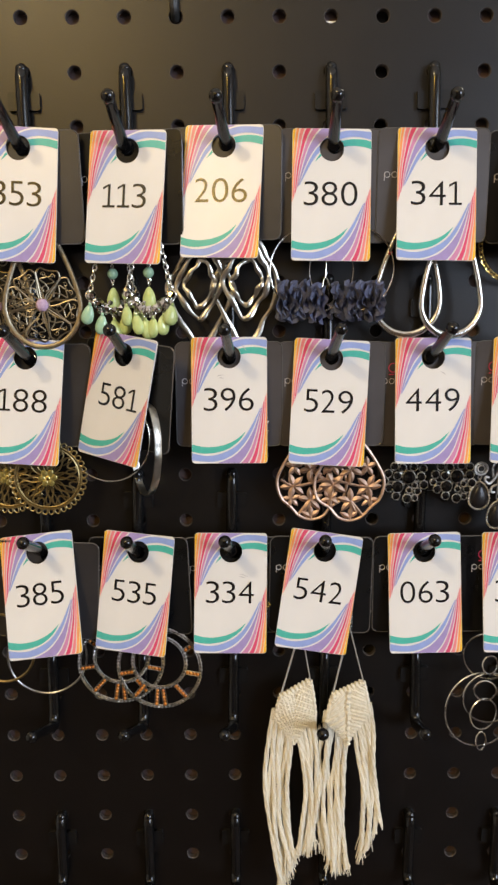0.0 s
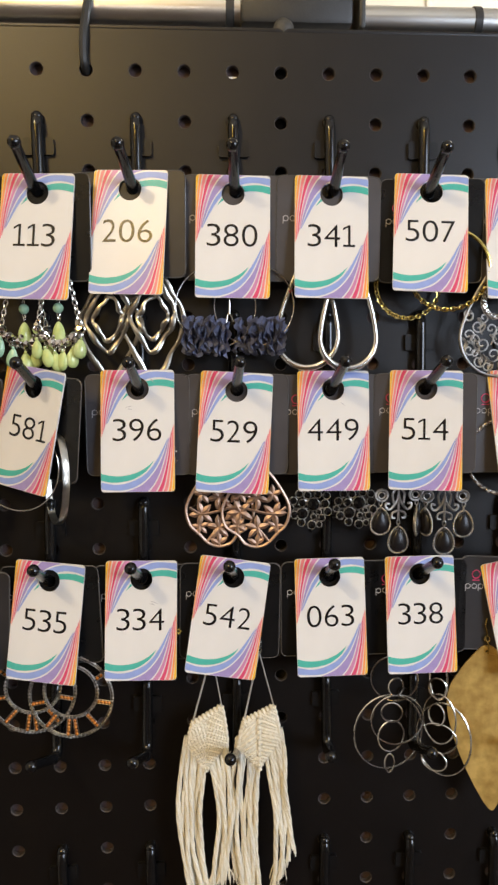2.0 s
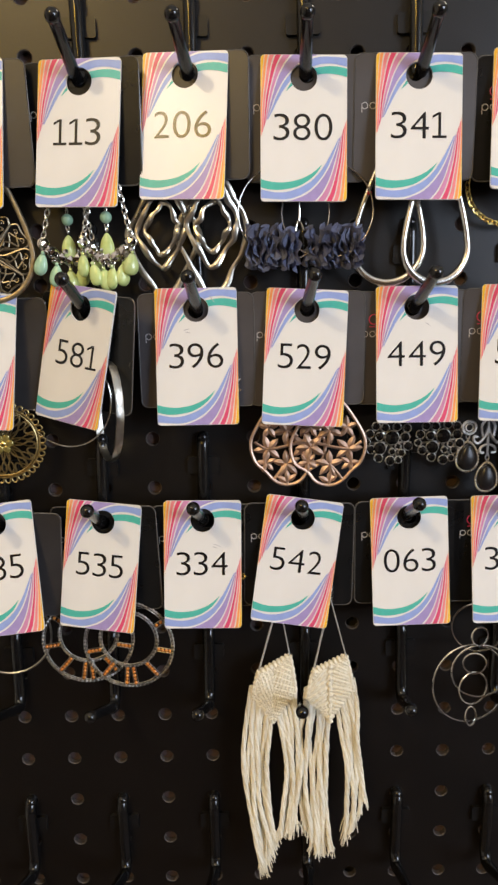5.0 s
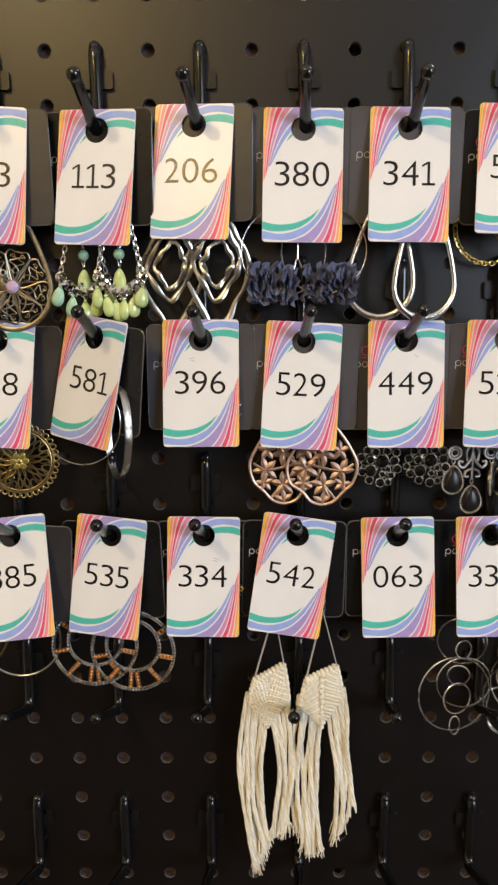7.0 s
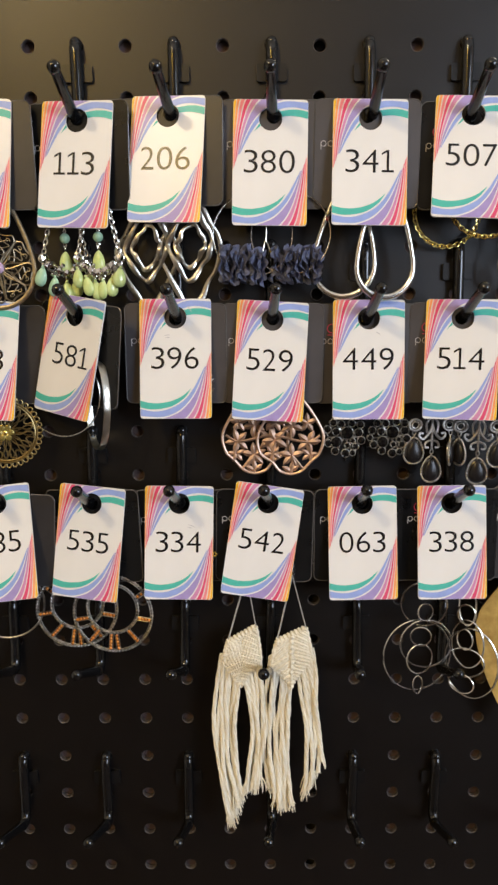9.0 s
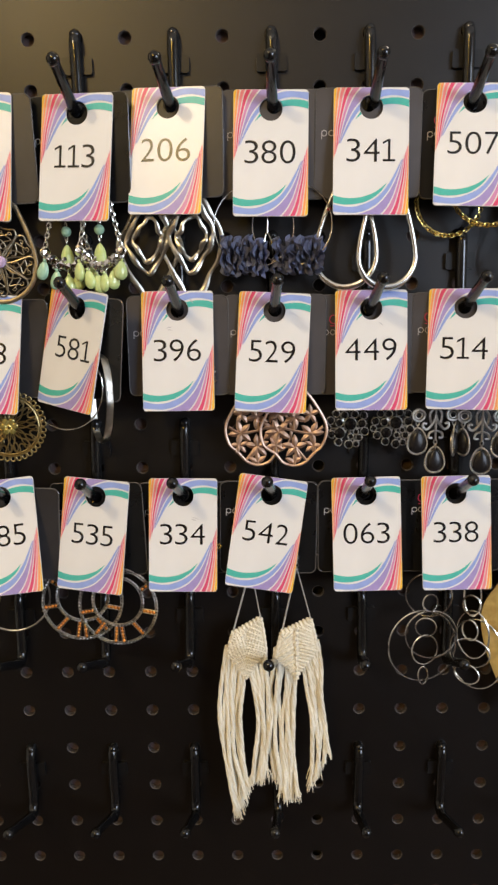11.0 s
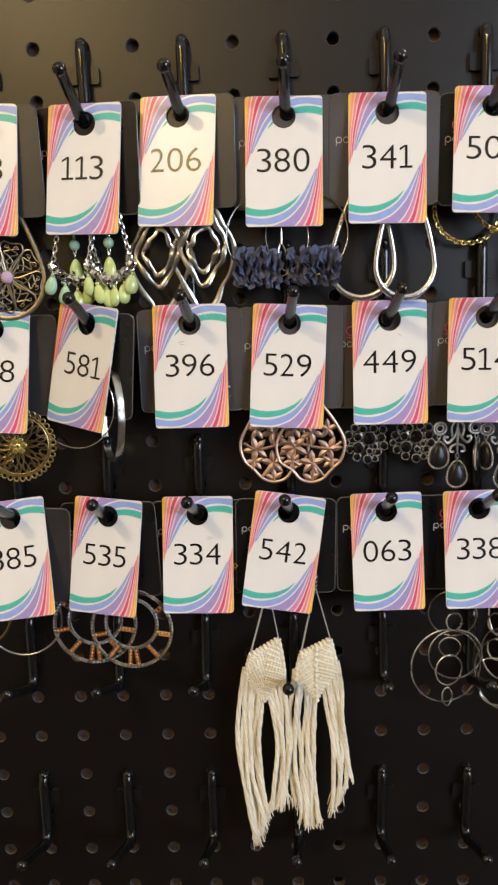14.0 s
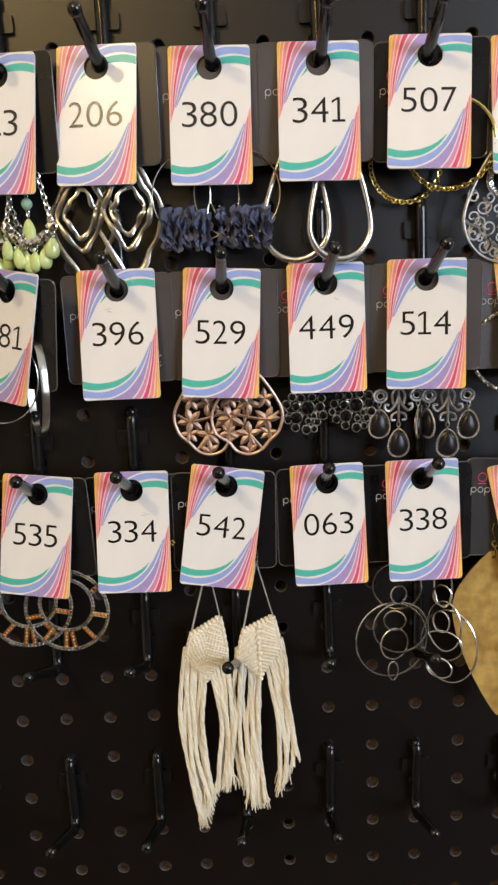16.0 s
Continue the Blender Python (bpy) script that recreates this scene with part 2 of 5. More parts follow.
def pegboard():
    bm = bmesh.new()
    r, sides = 0.00325, 20
    cache = {}

    def v(x, y, z):
        key = (round(x, 6), round(y, 6), round(z, 6))
        if key not in cache:
            cache[key] = bm.verts.new((x, y, z))
        return cache[key]

    half = PITCH / 2
    for row in range(ROWS_DOWN):
        top = half if row else 0.0205
        for col in range(COLS[0], COLS[1] + 1):
            cx, cz = col * PITCH, TOP - row * PITCH
            inner, lip, deep, outer = [], [], [], []
            for k in range(sides):
                a = 2 * math.pi * k / sides
                c, s = math.cos(a), math.sin(a)
                t = 1 / max(abs(c), abs(s))
                ox, oz = half * c * t, half * s * t
                if oz > half - 1e-6:
                    oz = top
                outer.append(v(cx + ox, 0, cz + oz))
                lip.append(v(cx + c * (r + 0.0004), 0, cz + s * (r + 0.0004)))
                inner.append(v(cx + c * r, 0.0004, cz + s * r))
                deep.append(v(cx + c * r, THICK, cz + s * r))
            for k in range(sides):
                j = (k + 1) % sides
                corner = None
                if abs(outer[k].co.x - outer[j].co.x) > 1e-6 and abs(outer[k].co.z - outer[j].co.z) > 1e-6:
                    corner = v(cx + math.copysign(half, outer[k].co.x + outer[j].co.x - 2 * cx), 0, cz + (top if outer[k].co.z + outer[j].co.z > 2 * cz else -half))
                bm.faces.new([w for w in (outer[k], corner, outer[j], lip[j], lip[k]) if w]).material_index = 0
                bm.faces.new((lip[k], lip[j], inner[j], inner[k])).material_index = 1
                bm.faces.new((inner[k], inner[j], deep[j], deep[k])).material_index = 1
    bmesh.ops.recalc_face_normals(bm, faces=bm.faces[:])
    if sum(f.normal.y * f.calc_area() for f in bm.faces) > 0:
        bmesh.ops.reverse_faces(bm, faces=bm.faces[:])
    ob = part("pegboard", bm, [BOARD, BOARD_EDGE], smooth=False)
    tagged(ob, "satin black perforated pegboard hung from a chrome crossbar", "pegboard", kind="structure")
    x0, x1 = (COLS[0] - 0.5) * PITCH, (COLS[1] + 0.5) * PITCH
    z1, z0 = TOP + 0.0205, TOP - (ROWS_DOWN - 0.5) * PITCH
    for lo, hi in (((x0 - 0.002, 0.0, z1), (x1 + 0.002, THICK, z1 + 0.002)), ((x0 - 0.002, 0.0, z0 - 0.002), (x1 + 0.002, THICK, z0)),
                   ((x0 - 0.002, 0.0, z0), (x0, THICK, z1)), ((x1, 0.0, z0), (x1 + 0.002, THICK, z1))):
        bm = bmesh.new()
        box(bm, [(a + b) / 2 for a, b in zip(lo, hi)], [b - a for a, b in zip(lo, hi)], 0.0004)
        part("edge_strip", bm, BOARD, ob)
    return ob


pegboard()


# ---- hooks ----
def hook_meshes():
    bm = bmesh.new()     # the post that lies on the board and bends forward
    path = [(0, 0.0026, 0.0), (0, -0.0005, 0.0005), (0, -0.0030, -0.002), (0, -0.0036, -0.008), (0, -0.0036, -0.030),
            (0, -0.0042, -0.0365), (0, -0.0075, -0.0402), (0, -0.0120, -0.0390)]
    rod(bm, spline(path, 5), 0.0031, 14)
    ball(bm, (0, -0.0022, 0.0006), 0.0031, 12, 8)
    post = mesh_of(bm, "post", HOOK)
    bm = bmesh.new()     # the peg, rising towards its round tip
    pts = spline([(0, -0.0115, -0.0391), (0, -0.020, -0.0352), (0, -0.033, -0.0292), (0, -0.0425, -0.0250)], 5)
    rod(bm, pts, [0.0030 - 0.0006 * i / (len(pts) - 1) for i in range(len(pts))], 14)
    peg = mesh_of(bm, "peg", HOOK)
    bm = bmesh.new()
    ball(bm, (0, -0.0425, -0.0250), 0.0032, 16, 10)
    tip = mesh_of(bm, "tip", HOOK)
    bm = bmesh.new()
    for s in (-1, 1):
        plate(bm, [(x + s * 0.0053, z - 0.0138) for x, z in round_rect(0.0052, 0.0088, 0.0012, 4)], 0.0020)
    lock = mesh_of(bm, "lock_plate", LOCK)
    return post, peg, tip, lock


POST, PEG, TIP, LOCK_MESH = hook_meshes()
HOOK_ROWS, HOOK_COLS = (1, 5, 9, 13, 17), (-6, -4, -2, 0, 2, 4, 6)
# degrees by which each peg is twisted sideways
SWING = {(1, -4): -2.3, (1, -2): -7.3, (1, 0): -3.1, (1, 2): -0.4, (1, 4): -1.0, (5, -6): -3.7, (5, -4): -6.1, (5, -2): -3.3, (5, 0): 2.0, (5, 2): 2.9, (5, 4): 2.0,
         (9, -6): 1.0, (9, -4): 1.2, (9, -2): -4.0, (9, 0): -7.0, (9, 2): -3.5, (9, 4): -1.8, (13, -6): -0.3, (13, -4): -6.5, (13, -2): -6.0, (13, 0): -7.2, (13, 2): -6.4,
         (17, -4): -4.2, (17, -2): -3.8, (17, 0): -4.1, (17, 2): -1.7, (17, 4): 0.1}
shake = random.Random(4)
for row in HOOK_ROWS:
    for col in HOOK_COLS:
        lean = shake.uniform(-1.2, 1.2)
        swing = pose(0, -0.0060, 0, 0, 0, SWING.get((row, col), -2.0)) @ pose(0, 0.0060, 0)
        hook = thing("peg_hook", pose(col * PITCH, 0, TOP - row * PITCH, 0, lean, 0), "glossy black plastic hook plugged into the pegboard", "hook", "hooks on the pegboard")
        share("post", POST, hook)
        share("peg", PEG, hook, swing)
        share("tip", TIP, hook, swing)
        share("lock_plate", LOCK_MESH, hook)


# ---- number tags ----
TW, TH, TR = 0.0382, 0.0636, 0.0018
HOLE = (0.0, 0.0220, 0.0059)


def inside(u, v, pad=0.00012):
    """Clamps a print's point into the rounded card."""
    w, h, r = TW / 2 - pad, TH / 2 - pad, TR
    u, v = max(-w, min(w, u)), max(-h, min(h, v))
    cu, cv = abs(u) - (w - r), abs(v) - (h - r)
    if cu > 0 and cv > 0:
        d = math.hypot(cu, cv)
        if d > r:
            u, v = math.copysign(w - r + cu * r / d, u), math.copysign(h - r + cv * r / d, v)
    return u, v


def tag_print():
    """Coloured swooshes that peel off one long curve in the lower corner, and the same turned half round in the upper one."""
    mm = 0.001
    # each band: its inner edge, then its outer edge, from the tip down to the card's rim
    bands = []
    bands.append(("teal", [(7.9, -15.9), (3.4, -19.7), (-2.6, -22.4), (-9.0, -23.5), (-14.5, -23.2), (-19.4, -22.0)],
                  [(8.0, -16.0), (4.6, -20.7), (-1.6, -24.9), (-8.6, -26.6), (-14.5, -26.7), (-19.4, -25.6)]))
    bands.append(("blue", [(15.6, -4.0), (9.3, -15.9), (3.2, -23.0), (-5.0, -27.0), (-12.0, -27.9), (-19.4, -26.5)],
                  [(15.8, -4.2), (12.2, -13.4), (8.2, -20.8), (2.0, -27.2), (-7.0, -30.8), (-19.4, -30.3)]))
    bands.append(("violet", [(16.0, -4.0), (12.9, -13.2), (8.9, -21.0), (3.0, -27.5), (-3.0, -30.6), (-8.8, -32.2)],
                  [(16.4, -3.6), (14.0, -13.2), (11.3, -21.8), (8.8, -26.8), (6.8, -29.6), (4.2, -32.4)]))
    bands.append(("plum", [(16.6, -3.2), (14.5, -13.2), (12.0, -21.5), (9.6, -26.8), (7.6, -29.8), (5.3, -32.4)],
                  [(17.0, -1.8), (15.4, -13.0), (13.5, -21.2), (11.8, -26.6), (10.3, -29.8), (8.6, -32.4)]))
    bands.append(("red", [(17.2, -1.4), (15.85, -12.8), (14.1, -21.0), (12.5, -26.5), (11.1, -29.8), (9.6, -32.4)],
                  [(17.7, 0.2), (16.7, -12.4), (15.3, -20.8), (14.2, -26.4), (13.2, -29.8), (12.0, -32.4)]))
    bands.append(("rose", [(17.9, 0.8), (17.1, -12.2), (15.8, -20.6), (14.8, -26.3), (13.9, -29.8), (12.8, -32.4)],
                  [(18.7, 3.2), (17.9, -11.8), (16.9, -20.4), (16.2, -26.2), (15.6, -29.8), (14.8, -32.4)]))
    bands.append(("orange", [(18.9, 3.6), (18.2, -11.6), (17.3, -20.3), (16.7, -26.2), (16.2, -29.8), (15.5, -32.4)],
                  [(19.5, 4.5), (18.9, -11.4), (18.3, -20.2), (17.8, -26.2), (17.4, -29.8), (17.0, -32.4)]))
    bands.append(("yellow", [(19.5, -2.0), (19.05, -11.4), (18.5, -20.2), (18.1, -26.0), (17.7, -29.8), (17.4, -32.4)],
                  [(19.5, -4.0), (19.5, -11.4), (19.5, -20.2), (19.5, -26.0), (19.5, -29.8), (19.5, -32.4)]))
    out = []
    steps, across = 45, 5
    for key, *edges in bands:
        one, two = [[(p.x, p.y) for p in spline([(q[0], q[1], 0) for q in line], 9)] for line in edges]
        for sign in (1, -1):
            bm = bmesh.new()
            rows = []
            for k in range(steps + 1):
                line = []
                for j in range(across + 1):
                    f = j / across
                    u, v = one[k][0] * (1 - f) + two[k][0] * f, one[k][1] * (1 - f) + two[k][1] * f
                    u, v = inside(sign * u * mm, sign * v * mm)
                    d = math.hypot(u - HOLE[0], v - HOLE[1])
                    if d < HOLE[2] + 0.0001:
                        g = (HOLE[2] + 0.0001) / max(d, 1e-6)
                        line.append((HOLE[0] + (u - HOLE[0]) * g, HOLE[1] + (v - HOLE[1]) * g, d > HOLE[2] * 0.45))
                    else:
                        line.append((u, v, True))
                rows.append([(bm.verts.new((u, 0, v)), ok) for u, v, ok in line])
            for r0, r1 in zip(rows, rows[1:]):
                for j in range(across):
                    quad = (r0[j], r0[j + 1], r1[j + 1], r1[j])
                    mid = sum((q[0].co for q in quad), Vector()) / 4
                    if not all(q[1] for q in quad) or math.hypot(mid.x - HOLE[0], mid.z - HOLE[1]) < HOLE[2] - 0.0001:
                        continue
                    bm.faces.new([q[0] for q in quad])
            thin = [f for f in bm.faces if f.calc_area() < 1e-10]
            bmesh.ops.delete(bm, geom=thin, context="FACES_ONLY")
            bmesh.ops.delete(bm, geom=[w for w in bm.verts if not w.link_faces], context="VERTS")
            for f in bm.faces:
                f.normal_update()
                if f.normal.y > 0:
                    f.normal_flip()
            out.append((key, mesh_of(bm, "printed_swoosh", PRINT[key], smooth=False)))
    return out


ADVANCE = {"0": 9.4, "1": 7.2, "2": 8.2, "3": 8.3, "4": 9.6, "5": 8.3, "6": 8.9, "7": 8.3, "8": 9.1, "9": 8.9}
GLYPHS = {}


def glyph(char):
    """One digit of the built-in font: corners between 0 and 1, and faces."""
    if char not in GLYPHS:
        data = bpy.data.curves.new("digit", "FONT")
        data.body, data.size, data.resolution_u, data.offset = char, 1.0, 8, -0.010
        ob = bpy.data.objects.new("digit_text", data)
        scene.collection.objects.link(ob)
        bpy.context.view_layer.update()
        mesh = bpy.data.meshes.new_from_object(ob.evaluated_get(bpy.context.evaluated_depsgraph_get()))
        xs, ys = [v.co.x for v in mesh.vertices], [v.co.y for v in mesh.vertices]
        wide, tall = max(xs) - min(xs), max(ys) - min(ys)
        GLYPHS[char] = ([((v.co.x - min(xs)) / wide, (v.co.y - min(ys)) / tall) for v in mesh.vertices], [tuple(p.vertices) for p in mesh.polygons])
        bpy.data.objects.remove(ob)
        bpy.data.meshes.remove(mesh)
    return GLYPHS[char]


def number_mesh(text):
    bm = bmesh.new()
    x = -sum(ADVANCE[c] for c in text) / 1942
    for c in text:
        wide = ADVANCE[c] / 971
        if c == "1":      # stem, flag and foot
            sx, st = x + wide * 0.53, 0.00062
            for quad in (((sx - st, -0.0056), (sx + st, -0.0056), (sx + st, 0.0056), (sx - st, 0.0056)),
                         ((x + wide * 0.10, -0.0056), (sx - st, -0.0056), (sx - st, -0.0045), (x + wide * 0.10, -0.0045)),
                         ((sx + st, -0.0056), (x + wide * 0.94, -0.0056), (x + wide * 0.94, -0.0045), (sx + st, -0.0045)),
                         ((x + wide * 0.10, 0.0030), (sx - st, 0.0045), (sx - st, 0.0056), (x + wide * 0.10, 0.0041))):
                bm.faces.new([bm.verts.new((px, 0, pz)) for px, pz in quad])
        else:
            verts, faces = glyph(c)
            vs = [bm.verts.new((x + wide * (0.09 + 0.82 * px), 0, (pz - 0.5) * 0.0116)) for px, pz in verts]
            for f in faces:
                bm.faces.new([vs[i] for i in f])
        x += wide
    for f in bm.faces:
        f.normal_update()
        if f.normal.y > 0:
            f.normal_flip()
    return mesh_of(bm, "number", INK, smooth=False)


bm = bmesh.new()
plate(bm, round_rect(TW, TH, TR), 0.0009, [HOLE])
TAG_CARD = mesh_of(bm, "tag_card", TAG)
SWOOSHES = tag_print()


def number_tag(text, x, z, roll, tilt=8.0, turn=0.0, y=-0.0175, aside=-0.0003):
    """roll turns it clockwise as seen; tilt brings its lower end forward."""
    m = pose(x, y, z, 0, 0, turn) @ pose(0, 0, 0, 0, roll, 0) @ pose(0, 0, 0, -tilt, 0, 0)
    tag = thing("number_tag", m, f"white plastic tag printed {text} with rainbow swooshes", "tag", "numbered tags on the hooks")
    share("tag_card", TAG_CARD, tag, pose(0, 0, 0))
    for key, data in SWOOSHES:
        share("printed_swoosh", data, tag, pose(0, -0.00102, 0), key + " printed swoosh")
    share("number", number_mesh(text), tag, pose(aside, -0.00104, 0.0005), "black printed number")
    return tag


# text, x, z, roll, tilt, turn, y
TAGS_TOP = [
    ("353", -0.1528, 1.5132, 3.0, 4, 0, -0.0175), ("113", -0.1006, 1.5117, 2.4, 7, -10, -0.0178), ("206", -0.0540, 1.5140, 1.9, 8, -8, -0.0180),
    ("380", -0.0011, 1.5122, 1.0, 8, 0, -0.0175), ("341", 0.0497, 1.5121, 1.0, 8, 0, -0.0180), ("507", 0.1013, 1.5145, 2.6, 13, -5, -0.0187),
    ("335", 0.1500, 1.5118, 0.6, 9, 0, -0.0180),
]
TAGS_MIDDLE = [
    ("188", -0.1555, 1.4130, 3.4, 8, 0, -0.0175), ("581", -0.1078, 1.4147, 9.0, 6, -28, -0.0190, 0.0012), ("396", -0.0514, 1.4130, 0.0, 7, 0, -0.0180),
    ("529", -0.0009, 1.4116, 3.2, 7, 0, -0.0175), ("449", 0.0516, 1.4121, 0.2, 7, 0, -0.0175), ("514", 0.1004, 1.4121, 0.9, 8, -8, -0.0200),
    ("470", 0.1570, 1.4135, -5.5, 8, 0, -0.0180),
]
TAGS_LOW = [
    ("385", -0.1505, 1.3124, -6.5, 14, 0, -0.0225), ("535", -0.1023, 1.3112, 4.0, 8, -9, -0.0175), ("334", -0.0518, 1.3110, 0.8, 8, 0, -0.0178),
    ("542", -0.0053, 1.3115, 8.6, 6, 0, -0.0180), ("063", 0.0508, 1.3106, -0.9, 8, 0, -0.0180), ("338", 0.1005, 1.3108, -0.6, 8, 0, -0.0180),
    ("118", 0.1590, 1.3090, -10.5, 8, 0, -0.0180),
]
TAGS = TAGS_TOP + TAGS_MIDDLE + TAGS_LOW
SCUFF = material("grey scuff mark", (0.36, 0.34, 0.36), 0.6, second=(0.55, 0.53, 0.54), scale=2500)
for row in TAGS:
    tag = number_tag(*row)
    scuffs = {"396": ((-0.0045, 0.0125, 0.0034, 12), (-0.0040, 0.0112, 0.0026, -8), (0.0075, 0.0265, 0.0040, -52)), "334": ((0.0070, 0.0095, 0.0046, -20), (0.0060, 0.0085, 0.0030, -14)),
              "449": ((0.0050, 0.0140, 0.0030, -35),)}.get(row[0], ())
    for u, v, long, slope in scuffs:
        bm = bmesh.new()
        dx, dz = 0.5 * long * math.cos(radians(slope)), 0.5 * long * math.sin(radians(slope))
        rod(bm, [(u - dx, 0, v - dz), (u, 0, v + 0.0002), (u + dx, 0, v + dz)], [0.00006, 0.00024, 0.00005], 6, flat=0.2, flat_axis=(0, 1, 0))
        part("scuff", bm, SCUFF, tag, "faint grey scuff").matrix_basis = pose(0, -0.00106, 0)


# ---- earring cards ----
CW, CH, CR = 0.0536, 0.0525, 0.0034
CARD_MESH = {}
for key, mat in (("grey", CARD), ("light", CARD_LIGHT), ("black", CARD_DARK)):
    bm = bmesh.new()
    plate(bm, round_rect(CW, CH, CR), 0.0008, [(0, 0.0186, 0.0036)])
    CARD_MESH[key] = mesh_of(bm, "card_sheet", mat)
bm = bmesh.new()
rod(bm, [(x, 0, z) for x, z in round_rect(CW + 0.0006, CH + 0.0006, CR, 5)], 0.00032, 5, closed=True)
SLEEVE = mesh_of(bm, "sleeve_edge", material("clear sleeve welded edge", (0.085, 0.082, 0.080), 0.25, second=(0.12, 0.115, 0.11), scale=300))
MARKS = []            # printed mark as rings and bars
for stem in (True, False):
    bm = bmesh.new()
    rod(bm, [(0.00135 * math.cos(a), 0, 0.00135 * math.sin(a)) for a in [2 * math.pi * i / 12 for i in range(12)]], 0.00022, 4, closed=True)
    if stem:
        rod(bm, [(-0.0013, 0, 0.001), (-0.0013, 0, -0.0028)], 0.00022, 4)
    MARKS.append(mesh_of(bm, "printed_mark", BRAND))
bm = bmesh.new()
rod(bm, [(0.0023 * math.cos(a), 0, 0.0023 * math.sin(a)) for a in [2 * math.pi * i / 16 for i in range(16)]], 0.0003, 4, closed=True)
for s in (-1, 0, 1):
    rod(bm, [(s * 0.0013 - 0.0008, 0, -0.0034), (s * 0.0013 + 0.0008, 0, -0.0034)], 0.0003, 4)
EMBLEM = mesh_of(bm, "emblem", BRAND_PINK)


def earring_card(x, z, roll=0.0, shade="grey", tilt=5.0, turn=0.0, y=-0.0118, mark_x=-0.0224, mark_z=0.0069, emblem=False):
    names = {"grey": "dark grey", "light": "charcoal grey", "black": "glossy black"}
    card = thing("earring_card", pose(x, y, z, 0, 0, turn) @ pose(0, 0, 0, 0, roll, 0) @ pose(0, 0, 0, -tilt, 0, 0),
                 f"{names[shade]} square jewellery card hanging behind a number tag", "card", "earring cards on the hooks")
    share("card_sheet", CARD_MESH[shade], card)
    share("sleeve_edge", SLEEVE, card, pose(0, -0.0004, 0), "clear plastic sleeve edge")
    for k in range(8):
        share("printed_mark", MARKS[k % 2], card, pose(mark_x + 0.0036 * k, -0.00095, mark_z), "pale grey printed mark")
    if emblem:
        share("emblem", EMBLEM, card, pose(mark_x + 0.0042, -0.00095, mark_z + 0.0068), "pink printed emblem")
    return card


# x, z, roll, shade, height of the printed marks
CARDS = [(-0.1495, 1.5165, -1.5, "grey"), (-0.0995, 1.5165, 0.5, "black"), (-0.0520, 1.5185, 0.5, "grey"), (0.0007, 1.5172, 0.5, "light"), (0.0488, 1.5172, 0.5, "light"), (0.1035, 1.5165, 0.5, "black"), (0.1515, 1.5165, 0.5, "light")]
CARDS += [(-0.1500, 1.4150, 0.0, "grey"), (-0.1030, 1.4160, 5.5, "black"), (-0.0516, 1.4157, 0.0, "light"), (0.0006, 1.4155, 0.3, "light"), (0.0505, 1.4150, 0.0, "light"), (0.1011, 1.4155, 0.0, "light"), (0.1530, 1.4150, 0.0, "light")]
CARDS += [(-0.1490, 1.3125, 2.5, "grey"), (-0.1000, 1.3138, -2.0, "black"), (-0.0495, 1.3136, 0.0, "black"), (-0.0040, 1.3138, 1.2, "black"), (0.0512, 1.3136, 0.0, "black"), (0.1002, 1.3136, 0.0, "black"), (0.1498, 1.3140, 3.0, "grey")]
for n, ((x, z, roll, shade), tag_row) in enumerate(zip(CARDS, TAGS)):
    tag_x, tilt, turn, tag_y = tag_row[1], tag_row[4], tag_row[5], tag_row[6]
    y = tag_y + 0.0220 * math.sin(radians(tilt)) + 0.0016 + (x - tag_x) * math.tan(radians(turn))     # just behind its tag at the hole
    y += {7: 0.0045, 8: 0.0012, 11: 0.0018}.get(n, 0.0)
    earring_card(x, z, roll, shade, 0.0, turn, y, mark_z=(0.0050, 0.0069, 0.0097)[n // 7], emblem=n in (5, 8, 11, 12, 13, 14, 19, 20))


# ---- behind the board ----
BACKING = material("brown hardboard backing", (0.070, 0.043, 0.038), 0.8, second=(0.10, 0.064, 0.057), scale=120, bump=0.3, bump_scale=700)
PAPER = material("white paper", (0.8, 0.79, 0.76), 0.7, second=(0.84, 0.83, 0.80), scale=200)
CHROME = material("brushed chrome tube", (0.66, 0.64, 0.58), 0.30, 1.0, second=(0.70, 0.69, 0.66), scale=40, bump=0.05, bump_scale=900, rough_vary=0.07)
CLAMP = material("matt black moulded plastic", (0.016, 0.016, 0.016), 0.5, second=(0.024, 0.024, 0.023), scale=150, bump=0.2, bump_scale=900)
SCREW = material("grey metal screw", (0.045, 0.043, 0.038), 0.55, 0.2, second=(0.065, 0.062, 0.055), scale=500)
OAK = material("varnished golden oak", (0.36, 0.17, 0.045), 0.35, second=(0.50, 0.26, 0.08), scale=22, bump=0.2, bump_scale=120)
WHITE_PAINT = material("ivory gloss paint", (0.74, 0.71, 0.63), 0.4, second=(0.78, 0.75, 0.67), scale=10)
COPPER = material("copper pink mottled canvas", (0.16, 0.060, 0.034), 0.75, second=(0.58, 0.34, 0.24), scale=26, detail=9, bump=0.6, bump_scale=90)

